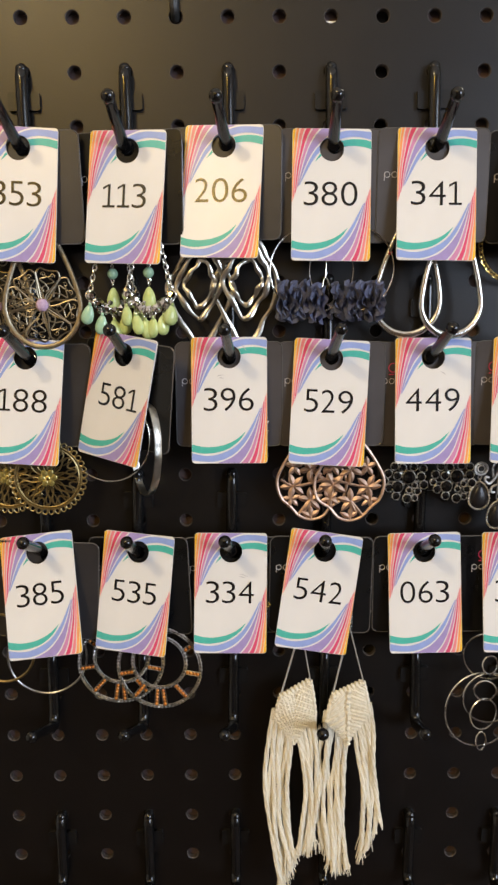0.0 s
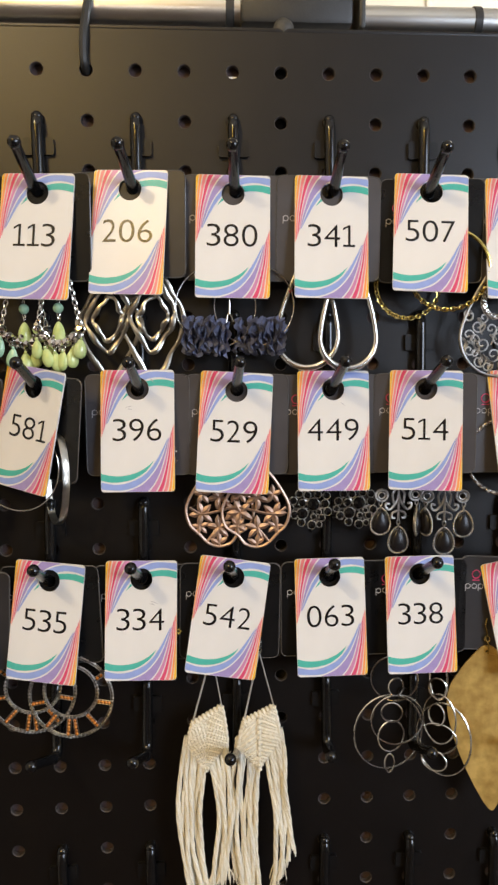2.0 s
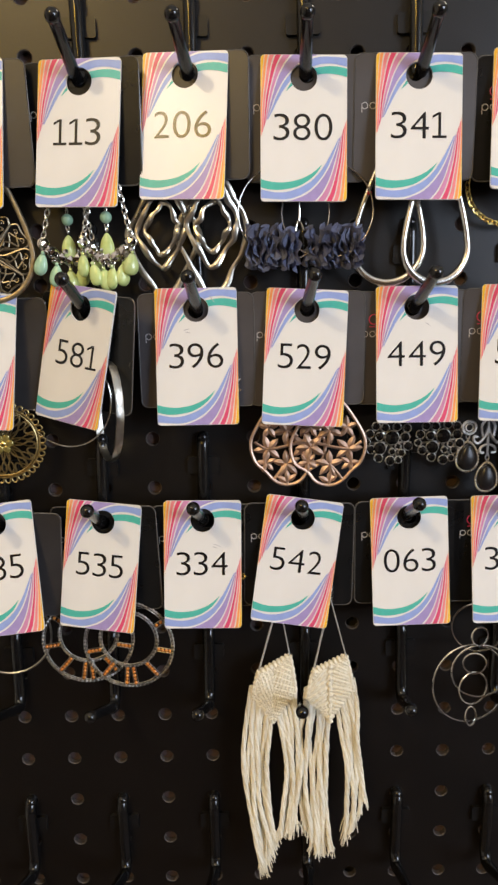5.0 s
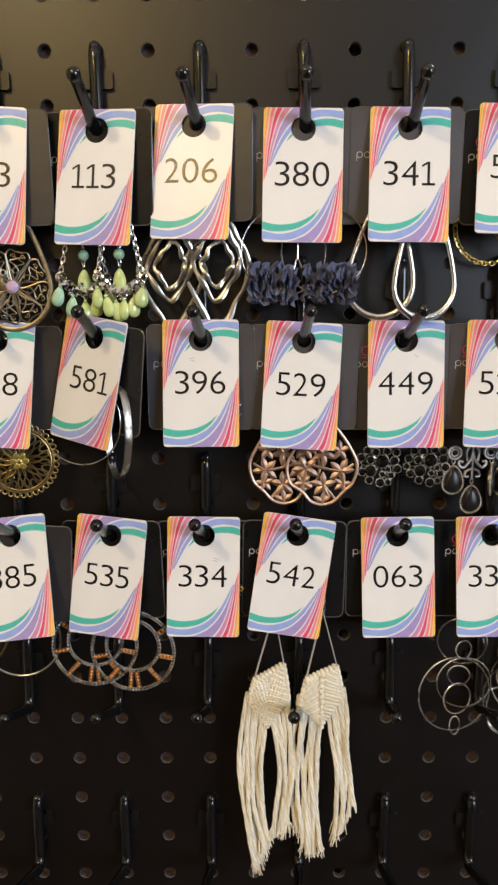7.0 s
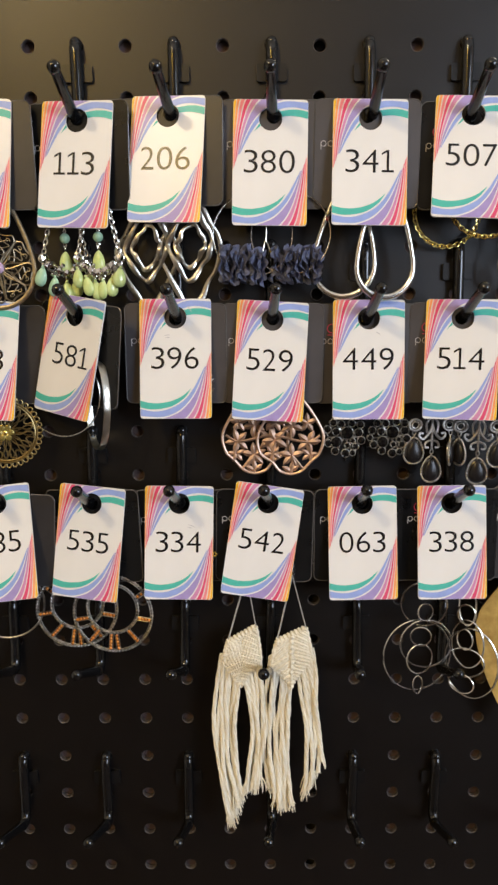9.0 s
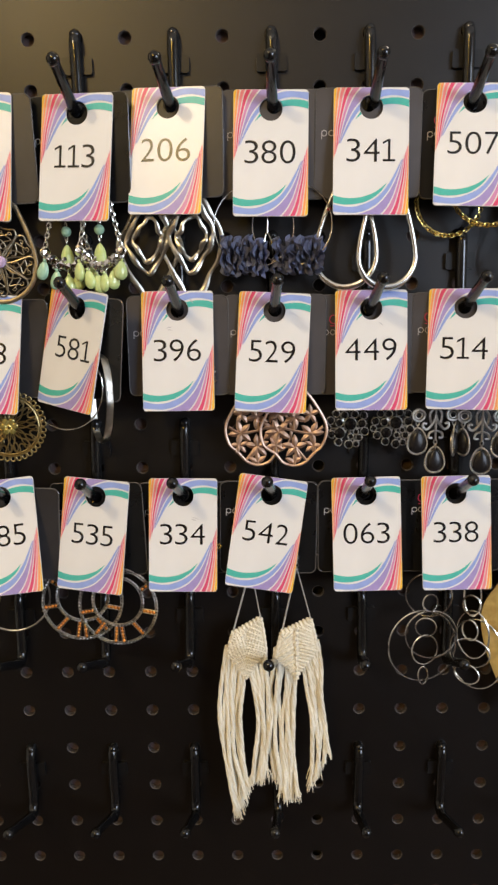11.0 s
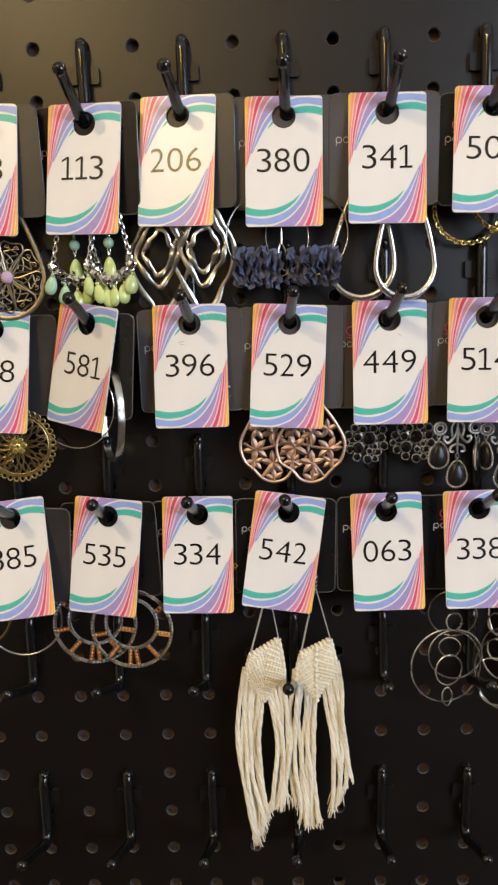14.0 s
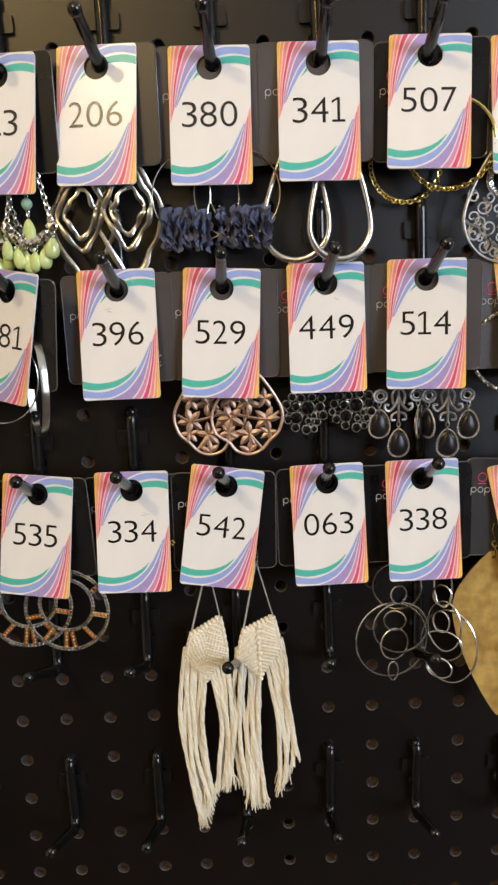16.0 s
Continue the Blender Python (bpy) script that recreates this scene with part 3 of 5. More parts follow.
for x0, x1 in ((-0.340, 0.0254 - 0.0068), (0.0254 + 0.0068, 0.340)):
    bm = bmesh.new()
    box(bm, ((x0 + x1) / 2, 0.0066, 1.31), (x1 - x0, 0.0030, 0.60), 0.0004)
    tagged(part("backing_panel", bm, BACKING, smooth=False), "raw brown hardboard sheet fixed behind the pegboard", "backing panel", "sheets behind the pegboard", "structure")
# added black strip: gives the dark of the open gap seen through the holes
bm = bmesh.new()
box(bm, (0.0254, 0.0110, 1.31), (0.030, 0.0040, 0.60), 0.0004)
tagged(part("gap_blackout", bm, CLAMP, smooth=False), "black strip added to stand in for shade in the gap between the backing sheets", "backing strip", kind="structure")
bm = bmesh.new()
box(bm, (0.0005, 0.0034, 1.5970), (0.007, 0.0003, 0.004))
tagged(part("paper_label", bm, PAPER, smooth=False), "small white paper label stuck behind a hole", "label")


def tube(bm, x0, x1, y, z, r, sides=28):
    return rod(bm, [(x0, y, z), (x0 * 0.5 + x1 * 0.5, y, z), (x1, y, z)], r, sides)


def collar(parent, x, y, z, r, wide, mat=CLAMP):
    bm = bmesh.new()
    rod(bm, [(x - wide / 2, y, z), (x - wide / 2 + 0.0004, y, z), (x + wide / 2 - 0.0004, y, z), (x + wide / 2, y, z)], [r, r + 0.0006, r + 0.0006, r], 28)
    return part("collar", bm, mat, parent, "black rubber band")


BAR_Y, BAR_Z = 0.0175, 1.6368
bar = thing("crossbar", pose(0, 0, 0), "chrome telescopic crossbar with a black plastic joint", "crossbar")
bm = bmesh.new()
tube(bm, WEST, 0.006, BAR_Y, BAR_Z, 0.0118)
part("wide_tube", bm, CHROME, bar, "shiny chrome tube")
bm = bmesh.new()
tube(bm, 0.070, EAST, BAR_Y, BAR_Z - 0.0022, 0.0082)
part("narrow_tube", bm, CHROME, bar, "shiny chrome tube")
collar(bar, -0.1508, BAR_Y, BAR_Z, 0.0119, 0.0050)
collar(bar, -0.0010, BAR_Y, BAR_Z, 0.0119, 0.0046)
collar(bar, 0.1350, BAR_Y, BAR_Z - 0.0022, 0.0083, 0.0046)
bm = bmesh.new()
box(bm, (0.0345, BAR_Y, 1.6395), (0.060, 0.031, 0.027), 0.0030)
box(bm, (0.0240, BAR_Y, 1.6545), (0.039, 0.020, 0.0055), 0.0010)
box(bm, (0.0520, BAR_Y, 1.6525), (0.016, 0.018, 0.0040), 0.0008)
box(bm, (0.0690, BAR_Y, 1.6388), (0.0040, 0.0315, 0.0285), 0.0018)
box(bm, (0.0655, BAR_Y, 1.6545), (0.0060, 0.022, 0.0060), 0.0010)
part("joint_body", bm, CLAMP, bar, "matt black plastic joint")
bm = bmesh.new()
ball(bm, (0.0270, BAR_Y - 0.0150, 1.6232), 0.0056, 14, 9, (1, 0.5, 1))
part("screw", bm, SCREW, bar, "grey round screw head")

# cable tie through a hole and round the bar
tie = thing("cable_tie", pose(0, 0, 0), "black plastic cable tie binding the pegboard to the crossbar", "cable tie")
bm = bmesh.new()
loop = [(-0.0766, 0.0030, 1.6000), (-0.0767, -0.0012, 1.6030), (-0.0768, -0.0018, 1.6100), (-0.0763, -0.0014, 1.6200), (-0.0753, 0.0030, 1.6330),
        (-0.0745, 0.0052, 1.6430), (-0.0741, 0.0100, 1.6490), (-0.0740, 0.0175, 1.6505), (-0.0742, 0.0250, 1.6480), (-0.0750, 0.0310, 1.6400),
        (-0.0770, 0.0290, 1.6250), (-0.0768, 0.0150, 1.6080), (-0.0766, 0.0082, 1.6005)]
rod(bm, spline(loop, 5), 0.0023, 8)
part("strap", bm, CLAMP, tie)
bm = bmesh.new()
box(bm, (-0.0742, 0.0062, 1.6490), (0.0058, 0.0052, 0.0072), 0.0018)
part("head", bm, CLAMP, tie)

# picture in an oak frame, and a white door, on the wall behind
picture = thing("framed_picture", pose(0, 0, 0), "copper pink mottled canvas in a golden oak frame on the wall", "picture")
bm = bmesh.new()
box(bm, (-0.36, NORTH - 0.018, 2.02), (0.58, 0.012, 0.52))
part("canvas", bm, COPPER, picture, "copper pink mottled canvas", smooth=False)
for lo, hi in (((-0.068, NORTH - 0.050, 1.68), (0.020, NORTH - 0.002, 2.36)), ((-0.740, NORTH - 0.050, 1.68), (-0.652, NORTH - 0.002, 2.36)),
               ((-0.652, NORTH - 0.050, 1.68), (-0.068, NORTH - 0.002, 1.76)), ((-0.652, NORTH - 0.050, 2.28), (-0.068, NORTH - 0.002, 2.36))):
    bm = bmesh.new()
    box(bm, [(a + b) / 2 for a, b in zip(lo, hi)], [b - a for a, b in zip(lo, hi)], 0.008)
    part("frame_rail", bm, OAK, picture, "golden oak rail")
bm = bmesh.new()
box(bm, (0.62, NORTH - 0.018, 1.15), (1.14, 0.030, 2.30), 0.003)
for x in (0.346, 0.62, 0.894):
    box(bm, (x, NORTH - 0.035, 1.15), (0.010, 0.006, 2.26), 0.002)
tagged(part("door_1", bm, WHITE_PAINT), "ivory painted boarded door with upright beads", "door", kind="structure")
bm = bmesh.new()
box(bm, (0.0360, NORTH - 0.030, 1.15), (0.014, 0.050, 2.30), 0.003)
tagged(part("trim", bm, material("grey painted trim", (0.34, 0.34, 0.33), 0.5, scale=30)), "narrow grey edge strip beside the door", "trim", kind="structure")


# ---- earrings ----
SILVER = material("polished silver wire", (0.66, 0.64, 0.58), 0.25, 1.0, second=(0.74, 0.72, 0.68), scale=200, bump=0.08, bump_scale=700, rough_vary=0.06)
ANTIQUE = material("antiqued silver", (0.20, 0.195, 0.185), 0.32, 1.0, second=(0.44, 0.42, 0.39), scale=900, bump=0.2, bump_scale=1800, rough_vary=0.08)
CHAMPAGNE = material("champagne gold filigree", (0.27, 0.23, 0.16), 0.42, 1.0, second=(0.42, 0.36, 0.26), scale=700, bump=0.15, bump_scale=1800, rough_vary=0.08)
GOLD = material("bright gold", (0.66, 0.50, 0.14), 0.26, 1.0, second=(0.76, 0.60, 0.22), scale=300, bump=0.1, bump_scale=900, rough_vary=0.06)
BRASS = material("aged brass filigree", (0.24, 0.18, 0.075), 0.40, 1.0, second=(0.39, 0.30, 0.14), scale=700, bump=0.2, bump_scale=1800, rough_vary=0.08)
ROSE = material("rose gold", (0.50, 0.34, 0.25), 0.46, 1.0, second=(0.68, 0.49, 0.38), scale=500, bump=0.15, bump_scale=1500, rough_vary=0.08)
PEWTER = material("pewter wire", (0.28, 0.27, 0.25), 0.38, 1.0, second=(0.48, 0.46, 0.43), scale=1400, bump=0.5, bump_scale=2400, rough_vary=0.1)
RIBBON = material("hand-beaten dull silver", (0.46, 0.44, 0.38), 0.30, 1.0, second=(0.60, 0.57, 0.50), scale=260, bump=0.15, bump_scale=600, rough_vary=0.1)
GUN = material("dark gunmetal", (0.22, 0.21, 0.20), 0.30, 1.0, second=(0.46, 0.45, 0.43), scale=900, bump=0.2, bump_scale=1800)
BLACK_STONE = material("polished black stone", (0.007, 0.006, 0.006), 0.30, second=(0.014, 0.012, 0.012), scale=300, spec=0.3)
JET = material("faceted jet bead", (0.003, 0.003, 0.003), 0.10, second=(0.006, 0.005, 0.005), scale=300, spec=0.25)
CRYSTAL = material("clear faceted crystal", (0.70, 0.68, 0.68), 0.05, 1.0, second=(0.86, 0.84, 0.84), scale=2500)
LILAC = material("lilac faceted stone", (0.44, 0.30, 0.50), 0.12, 0.1, second=(0.62, 0.48, 0.66), scale=1500, coat=0.4)
PURPLE = material("purple faceted stone", (0.24, 0.04, 0.26), 0.12, 0.1, second=(0.36, 0.10, 0.38), scale=1500, coat=0.4)
LIME = material("lime green bead", (0.44, 0.55, 0.18), 0.20, second=(0.56, 0.66, 0.30), scale=260, coat=0.3, bump=0.05, vary=0.14)
MINT = material("mint green bead", (0.26, 0.46, 0.32), 0.22, second=(0.38, 0.58, 0.42), scale=260, coat=0.3, bump=0.05, vary=0.12)
AMBER = material("amber seed bead", (0.44, 0.14, 0.025), 0.2, second=(0.60, 0.26, 0.06), scale=900, coat=0.3, per_island=0.35)
OLIVE = material("olive gold petal", (0.26, 0.20, 0.05), 0.25, 0.5, second=(0.38, 0.31, 0.10), scale=900, coat=0.4)
PETAL = material("slate blue fabric petals", (0.165, 0.185, 0.30), 0.85, second=(0.24, 0.26, 0.38), scale=240, bump=0.7, bump_scale=1200, vary=0.22)
CREAM = material("cream cotton cord", (0.79, 0.72, 0.56), 0.9, second=(0.87, 0.82, 0.68), scale=700, bump=1.0, bump_scale=2600, per_island=0.05)
LEAF = material("gold foil leaf with brown blotches", (0.38, 0.22, 0.05), 0.42, 0.4, second=(0.72, 0.49, 0.15), scale=150, detail=8, bump=0.25, bump_scale=500, rough_vary=0.1)
THREAD = material("pale silver thread", (0.46, 0.44, 0.40), 0.35, 0.3, second=(0.62, 0.60, 0.56), scale=1500)
RED = material("red thread", (0.55, 0.03, 0.05), 0.5, scale=900)
EY = -0.0150           # how far in front of the board the earrings hang


def ring2(cx, cz, rx, rz=None, count=36, start=0.0, end=360.0, wave=0.0):
    rz = rz or rx
    full = abs(end - start) >= 360
    n = count if full else count + 1
    return [(cx + rx * math.cos(a), wave * math.sin(3 * a), cz + rz * math.sin(a)) for a in [radians(start + (end - start) * k / count) for k in range(n)]]


def wire(name, points, r, mat, parent, closed=False, sides=8, label="", flat=1.0, flat_axis=None):
    bm = bmesh.new()
    rod(bm, points, r, sides, closed, flat, flat_axis)
    return part(name, bm, mat, parent, label)


def drop_bead(bm, x, z, w, h, y=0.0, thick=0.6):
    """A pear-shaped bead with its point up."""
    u, v = 12, 9
    rings = []
    for j in range(v + 1):
        t = j / v
        a = math.pi * t
        r = math.sin(a) * (0.42 + 0.66 * t) * w / 2
        rings.append((math.cos(a) * h / 2, r))
    rows = [[bm.verts.new((x + r * math.cos(2 * math.pi * k / u), y + thick * r * math.sin(2 * math.pi * k / u), z + dz)) for k in range(u)] for dz, r in rings[1:-1]]
    top, low = bm.verts.new((x, y, z + rings[0][0])), bm.verts.new((x, y, z + rings[-1][0]))
    for a, b in zip(rows, rows[1:]):
        for k in range(u):
            bm.faces.new((a[k], b[k], b[(k + 1) % u], a[(k + 1) % u]))
    for k in range(u):
        bm.faces.new((top, rows[0][k], rows[0][(k + 1) % u]))
        bm.faces.new((low, rows[-1][(k + 1) % u], rows[-1][k]))
    return bm


def chain(bm, a, b, link=0.0022, r=0.00028, sag=0.0):
    a, b = Vector(a), Vector(b)
    n = max(2, int((b - a).length / (link * 0.78)))
    way = (b - a).normalized()
    side = way.cross(Vector((0, 1, 0))).normalized()
    for k in range(n):
        mid = a.lerp(b, (k + 0.5) / n) + Vector((0, 0, -sag * math.sin(math.pi * (k + 0.5) / n)))
        other = side if k % 2 == 0 else (side * 0.45 + Vector((0, 1, 0)) * 0.9).normalized()
        rod(bm, [mid + way * (link * 0.55 * math.cos(t)) + other * (link * 0.34 * math.sin(t)) for t in [2 * math.pi * i / 10 for i in range(10)]], r, 5, True)
    return bm


def teardrop(w, low, high, count=40):
    """A loop, round below and pointed above."""
    out = []
    for k in range(count):
        a = 2 * math.pi * k / count - math.pi / 2
        s = math.sin(a)
        if s < 0:
            out.append((w * math.cos(a), 0, low * -s * -1))
        else:
            out.append((w * math.cos(a) * (1 - 0.42 * s ** 1.5), 0, high * s ** 1.15))
    return out


def spiral(cx, cz, r, turns, start, way=1, n=16):
    return [(cx + r * (1 - 0.85 * k / n) * math.cos(radians(start) + way * 2 * math.pi * turns * k / n), 0, cz + r * (1 - 0.85 * k / n) * math.sin(radians(start) + way * 2 * math.pi * turns * k / n)) for k in range(n + 1)]


# champagne filigree teardrops with a lilac stone
def filigree_earring(x, z, y, turn=0.0):
    e = thing("filigree_earring", pose(x, y, z, 0, 0, turn), "champagne gold filigree teardrop earring with a lilac stone", "earring", "filigree earring pair")
    wire("frame", teardrop(0.0187, 0.0207, 0.040, 56), 0.0013, CHAMPAGNE, e, True, 8, "smooth teardrop frame", 0.8, (0, 1, 0))
    bm = bmesh.new()     # one petal: its loop and the winding wires in it
    loop = [(0, 0, 0.0028), (0.0012, 0, 0.0062), (0.0040, 0, 0.0108), (0.0058, 0, 0.0146), (0.0044, 0, 0.0176), (0.0014, 0, 0.0172)]
    rod(bm, spline(loop + [(-px, 0, pz) for px, _, pz in loop[:0:-1]], 5, True), 0.00046, 5, True)
    for side in (-1, 1):
        wind = []
        for k in range(34):
            t = k / 33
            wide = 0.0005 + 0.0021 * t
            wind.append((side * (wide + 0.85 * wide * math.sin(12 * t)), -0.0002, 0.0068 + 0.0088 * t - 0.0010 * t * t))
        rod(bm, wind, 0.00038, 5)
        rod(bm, spiral(side * 0.0022, 0.0150, 0.0013, 1.1, 90 - side * 110, side), 0.00028, 4)
    petal = mesh_of(bm, "petal", CHAMPAGNE)
    for k in range(8):
        share("petal", petal, e, pose(0, 0.0002 * (k % 2), 0, 0, 45 * k + 12, 0))
    bm = bmesh.new()
    for a in (35, 125, 170, 260, 350):
        rod(bm, [(0.002 * math.sin(radians(a)), -0.0006, 0.002 * math.cos(radians(a))), (0.0165 * math.sin(radians(a)), -0.0004, 0.0165 * math.cos(radians(a)))], 0.0005, 5)
    part("ribs", bm, CHAMPAGNE, e)
    for sx in (-1, 1):
        for cx, cz, size, turns in ((0.0045, 0.0225, 0.0034, 1.6), (0.0030, 0.0290, 0.0024, 1.4)):
            wire("top_scroll", spiral(sx * cx, cz, size, turns, 90, sx), 0.0004, CHAMPAGNE, e, sides=5)
    bm = bmesh.new()
    ball(bm, (0, -0.0010, 0), 0.0032, 10, 6, (1, 0.6, 1))
    part("gem", bm, LILAC, e, "lilac faceted stone", smooth=False)
    wire("setting", ring2(0, 0, 0.0032, count=20), 0.0005, CHAMPAGNE, e, True, 6)


filigree_earring(-0.1442, 1.4610, EY + 0.0002, 4)
filigree_earring(-0.1680, 1.4605, EY + 0.0030, -6)


# chandelier earrings with green drops
def chandelier_earring(x, z, half, colours, turn, y, lean=0.0):
    e = thing("chandelier_earring", pose(x, y, z, 0, lean, turn), "silver chandelier earring with chains, crystals and green glass drops", "earring", "green chandelier earring pair")
    for s in (-1, 1):
        bm = bmesh.new()
        chain(bm, (s * half * 0.52, 0, 0.030), (s * half * 0.98, 0, 0.0055), 0.0030, 0.00042)
        part("chain", bm, SILVER, e, "fine silver chain")
    bm = bmesh.new()
    ball(bm, (0, -0.0004, 0.0163), 0.0027, 14, 9)
    part("bead", bm, MINT, e, "round mint green bead")
    bm = bmesh.new()
    chain(bm, (0, 0, 0.030), (0, 0, 0.0190), 0.0018)
    chain(bm, (0, 0, 0.0136), (0, 0, 0.0105), 0.0022)
    part("centre_chain", bm, SILVER, e)
    bm = bmesh.new()
    drop_bead(bm, 0, 0.0040, 0.0086, 0.0112, -0.0006)
    part("centre_drop", bm, LIME, e, "lime green glass drop")
    bm = bmesh.new()
    bar = [(u * half, 0, 0.0070 * u * u - 0.0018) for u in [k / 8 - 1 for k in range(17)]]
    rod(bm, bar, 0.0006, 6)
    for s in (-1, 1):
        rod(bm, ring2(s * half, 0.0050, 0.0013, count=12), 0.0003, 5, True)
    part("bar", bm, SILVER, e)
    rnd = random.Random(int(abs(x) * 1e5))
    for k in range(7):
        u = (k - 3) / 3
        px, pz = u * half * 0.94, 0.0070 * u * u - 0.0015
        bm = bmesh.new()
        bmesh.ops.create_icosphere(bm, subdivisions=1, radius=0.0024, matrix=pose(px, -0.0012, pz, rnd.uniform(0, 90), rnd.uniform(0, 90), 0))
        stone = part("crystal", bm, CRYSTAL, e, "clear faceted crystal", smooth=False)
        wire("claw", ring2(px, pz, 0.0023, count=12), 0.0005, SILVER, stone, True, 5)
    for k in range(30):
        u = rnd.uniform(-1.05, 1.05)
        bm = bmesh.new()
        bmesh.ops.create_icosphere(bm, subdivisions=1, radius=rnd.uniform(0.0008, 0.0016), matrix=pose(u * half, rnd.uniform(-0.003, 0.001), 0.0070 * u * u - 0.0015 + rnd.uniform(-0.0042, 0.0036), 40 * k, 23 * k, 0))
        part("crystal_chip", bm, CRYSTAL if k % 3 else ANTIQUE, e, smooth=False)
    for k, key in enumerate(colours):
        u = -0.98 + 1.96 * k / (len(colours) - 1)
        px, pz = u * half, 0.0070 * u * u - 0.0028
        long = 0.0034 + rnd.uniform(-0.0004, 0.0008)
        bm = bmesh.new()
        chain(bm, (px, 0, pz), (px, 0, pz - long), 0.0021)
        link = part("drop_link", bm, SILVER, e)
        bm = bmesh.new()
        drop_bead(bm, 0, -0.0050, 0.0086 * rnd.uniform(0.88, 1.06), 0.0102, 0, rnd.uniform(0.45, 0.7))
        bmesh.ops.create_icosphere(bm, subdivisions=1, radius=0.0009, matrix=pose(0, -0.0008, 0.0002))
        part("drop", bm, {"l": LIME, "m": MINT}[key], e, {"l": "lime green glass drop", "m": "mint green glass drop"}[key]).matrix_basis = pose(px, -0.0005 - 0.0009 * (k % 2), pz - long + 0.0004, 0, rnd.uniform(-16, 16), rnd.uniform(-35, 35))


chandelier_earring(-0.1095, 1.4600, 0.0120, "mmlll", 24, EY + 0.0034)
chandelier_earring(-0.0905, 1.4600, 0.0117, "llllll", -4, EY - 0.0022)


# wavy silver rhombus hoops
def rhombus(cx, hw, low, wide, top, seed, n=44):
    rnd = random.Random(seed)
    corner = [(0, low), (hw, wide), (0.002, top), (-hw, wide - 0.001)]
    pts = []
    for k in range(4):
        a, b = Vector(corner[k]), Vector(corner[(k + 1) % 4])
        side = Vector((b.y - a.y, a.x - b.x)).normalized()
        for t in (0.09, 0.30, 0.5, 0.70, 0.91):
            p = a.lerp(b, t) + side * (rnd.uniform(-0.0007, 0.0007) + 0.0009 * math.sin(math.pi * t))
            pts.append((cx + p.x, 0.0008 * math.sin(5 * t + k), p.y))
    return spline(pts, 5, True)


def wavy_hoop_earring(x, z, y, turn, seed):
    e = thing("wavy_hoop_earring", pose(x, y, z, 0, 0, turn), "polished silver earring of three nested wavy rhombus hoops", "earring", "wavy silver hoop pair")
    for n, (hw, low, wide, top, r) in enumerate(((0.0176, -0.0330, -0.0010, 0.027, 0.00138), (0.0121, -0.0178, 0.0015, 0.0225, 0.00132), (0.0078, -0.0108, 0.0012, 0.0125, 0.00112))):
        pts = rhombus(0, hw, low, wide, top, seed + n)
        radii = [r * (1 + 0.26 * math.sin(2 * math.pi * k / len(pts) * 6 + n)) for k in range(len(pts))]
        bm = bmesh.new()
        rod(bm, [(p[0], p[1] - 0.0016 * n + (0.0030 if n == 0 else 0.0), p[2]) for p in pts], radii, 8, True, 0.6, (0, 1, 0))
        part("hoop", bm, RIBBON, e, "twisted silver hoop")


wavy_hoop_earring(-0.0656, 1.4700, EY + 0.0002, -3, 3)
wavy_hoop_earring(-0.0428, 1.4705, EY - 0.0022, 3, 8)


# thin hoops threaded with blue fabric petals
def petal_hoop_earring(x, z, y, turn, seed, lo, hi):
    e = thing("petal_hoop_earring", pose(x, y, z, 0, 0, turn), "thin silver hoop earring ruffled with slate blue fabric petals", "earring", "blue petal hoop pair")
    R = 0.0208
    wire("hoop", ring2(0, 0, R, count=56), 0.00042, SILVER, e, True, 6, "thin silver hoop")
    rnd = random.Random(seed)
    count = 20
    for k in range(count):
        a = radians(lo + (hi - lo) * (k + rnd.uniform(-0.2, 0.2)) / (count - 1))
        centre = Vector((R * 0.80 * math.cos(a), rnd.uniform(-0.002, 0.001), -0.0152 + rnd.uniform(-0.0014, 0.0012)))
        bm = bmesh.new()
        rad, spokes = rnd.uniform(0.0080, 0.0104), 36
        phase, lobes = rnd.uniform(0, 6), rnd.choice((5, 6, 7))
        hub = bm.verts.new((0, 0, 0))
        mid, rim = [], []
        for j in range(spokes):
            t = 2 * math.pi * j / spokes
            rr = rad * (1 + 0.05 * math.sin(lobes * t + phase) + 0.05 * math.sin(3 * t + 2 * phase))
            mid.append(bm.verts.new((0.0005 * math.sin(lobes * t + phase), rr * 0.5 * math.cos(t) * 0.55, rr * 0.55 * math.sin(t))))
            rim.append(bm.verts.new((0.0013 * math.sin(lobes * t + phase + 0.6) + 0.0008 * math.sin(2 * t), rr * math.cos(t) * 0.55, rr * math.sin(t))))
        for j in range(spokes):
            i = (j + 1) % spokes
            bm.faces.new((hub, mid[j], mid[i]))
            bm.faces.new((mid[j], rim[j], rim[i], mid[i]))
        bmesh.ops.solidify(bm, geom=bm.faces[:], thickness=0.0010)
        bmesh.ops.transform(bm, matrix=Matrix.Translation(centre) @ Euler((rnd.uniform(-0.2, 0.2), rnd.uniform(-0.20, 0.20), rnd.uniform(-0.75, 0.45))).to_matrix().to_4x4(), verts=bm.verts[:])
        part("petal", bm, PETAL, e)


petal_hoop_earring(-0.0100, 1.4770, EY - 0.0004, 4, 5, 196, 288)
petal_hoop_earring(0.0098, 1.4778, EY + 0.0006, -4, 6, 238, 334)
e = thing("fish_hook_wire", pose(-0.0032, EY - 0.0010, 1.4735), "small silver ear wire above blue fabric petals", "ear wire")
wire("stem", spline([(0, 0, 0.014), (0.0002, 0, 0.006), (0, 0, 0)], 4), 0.00042, SILVER, e)
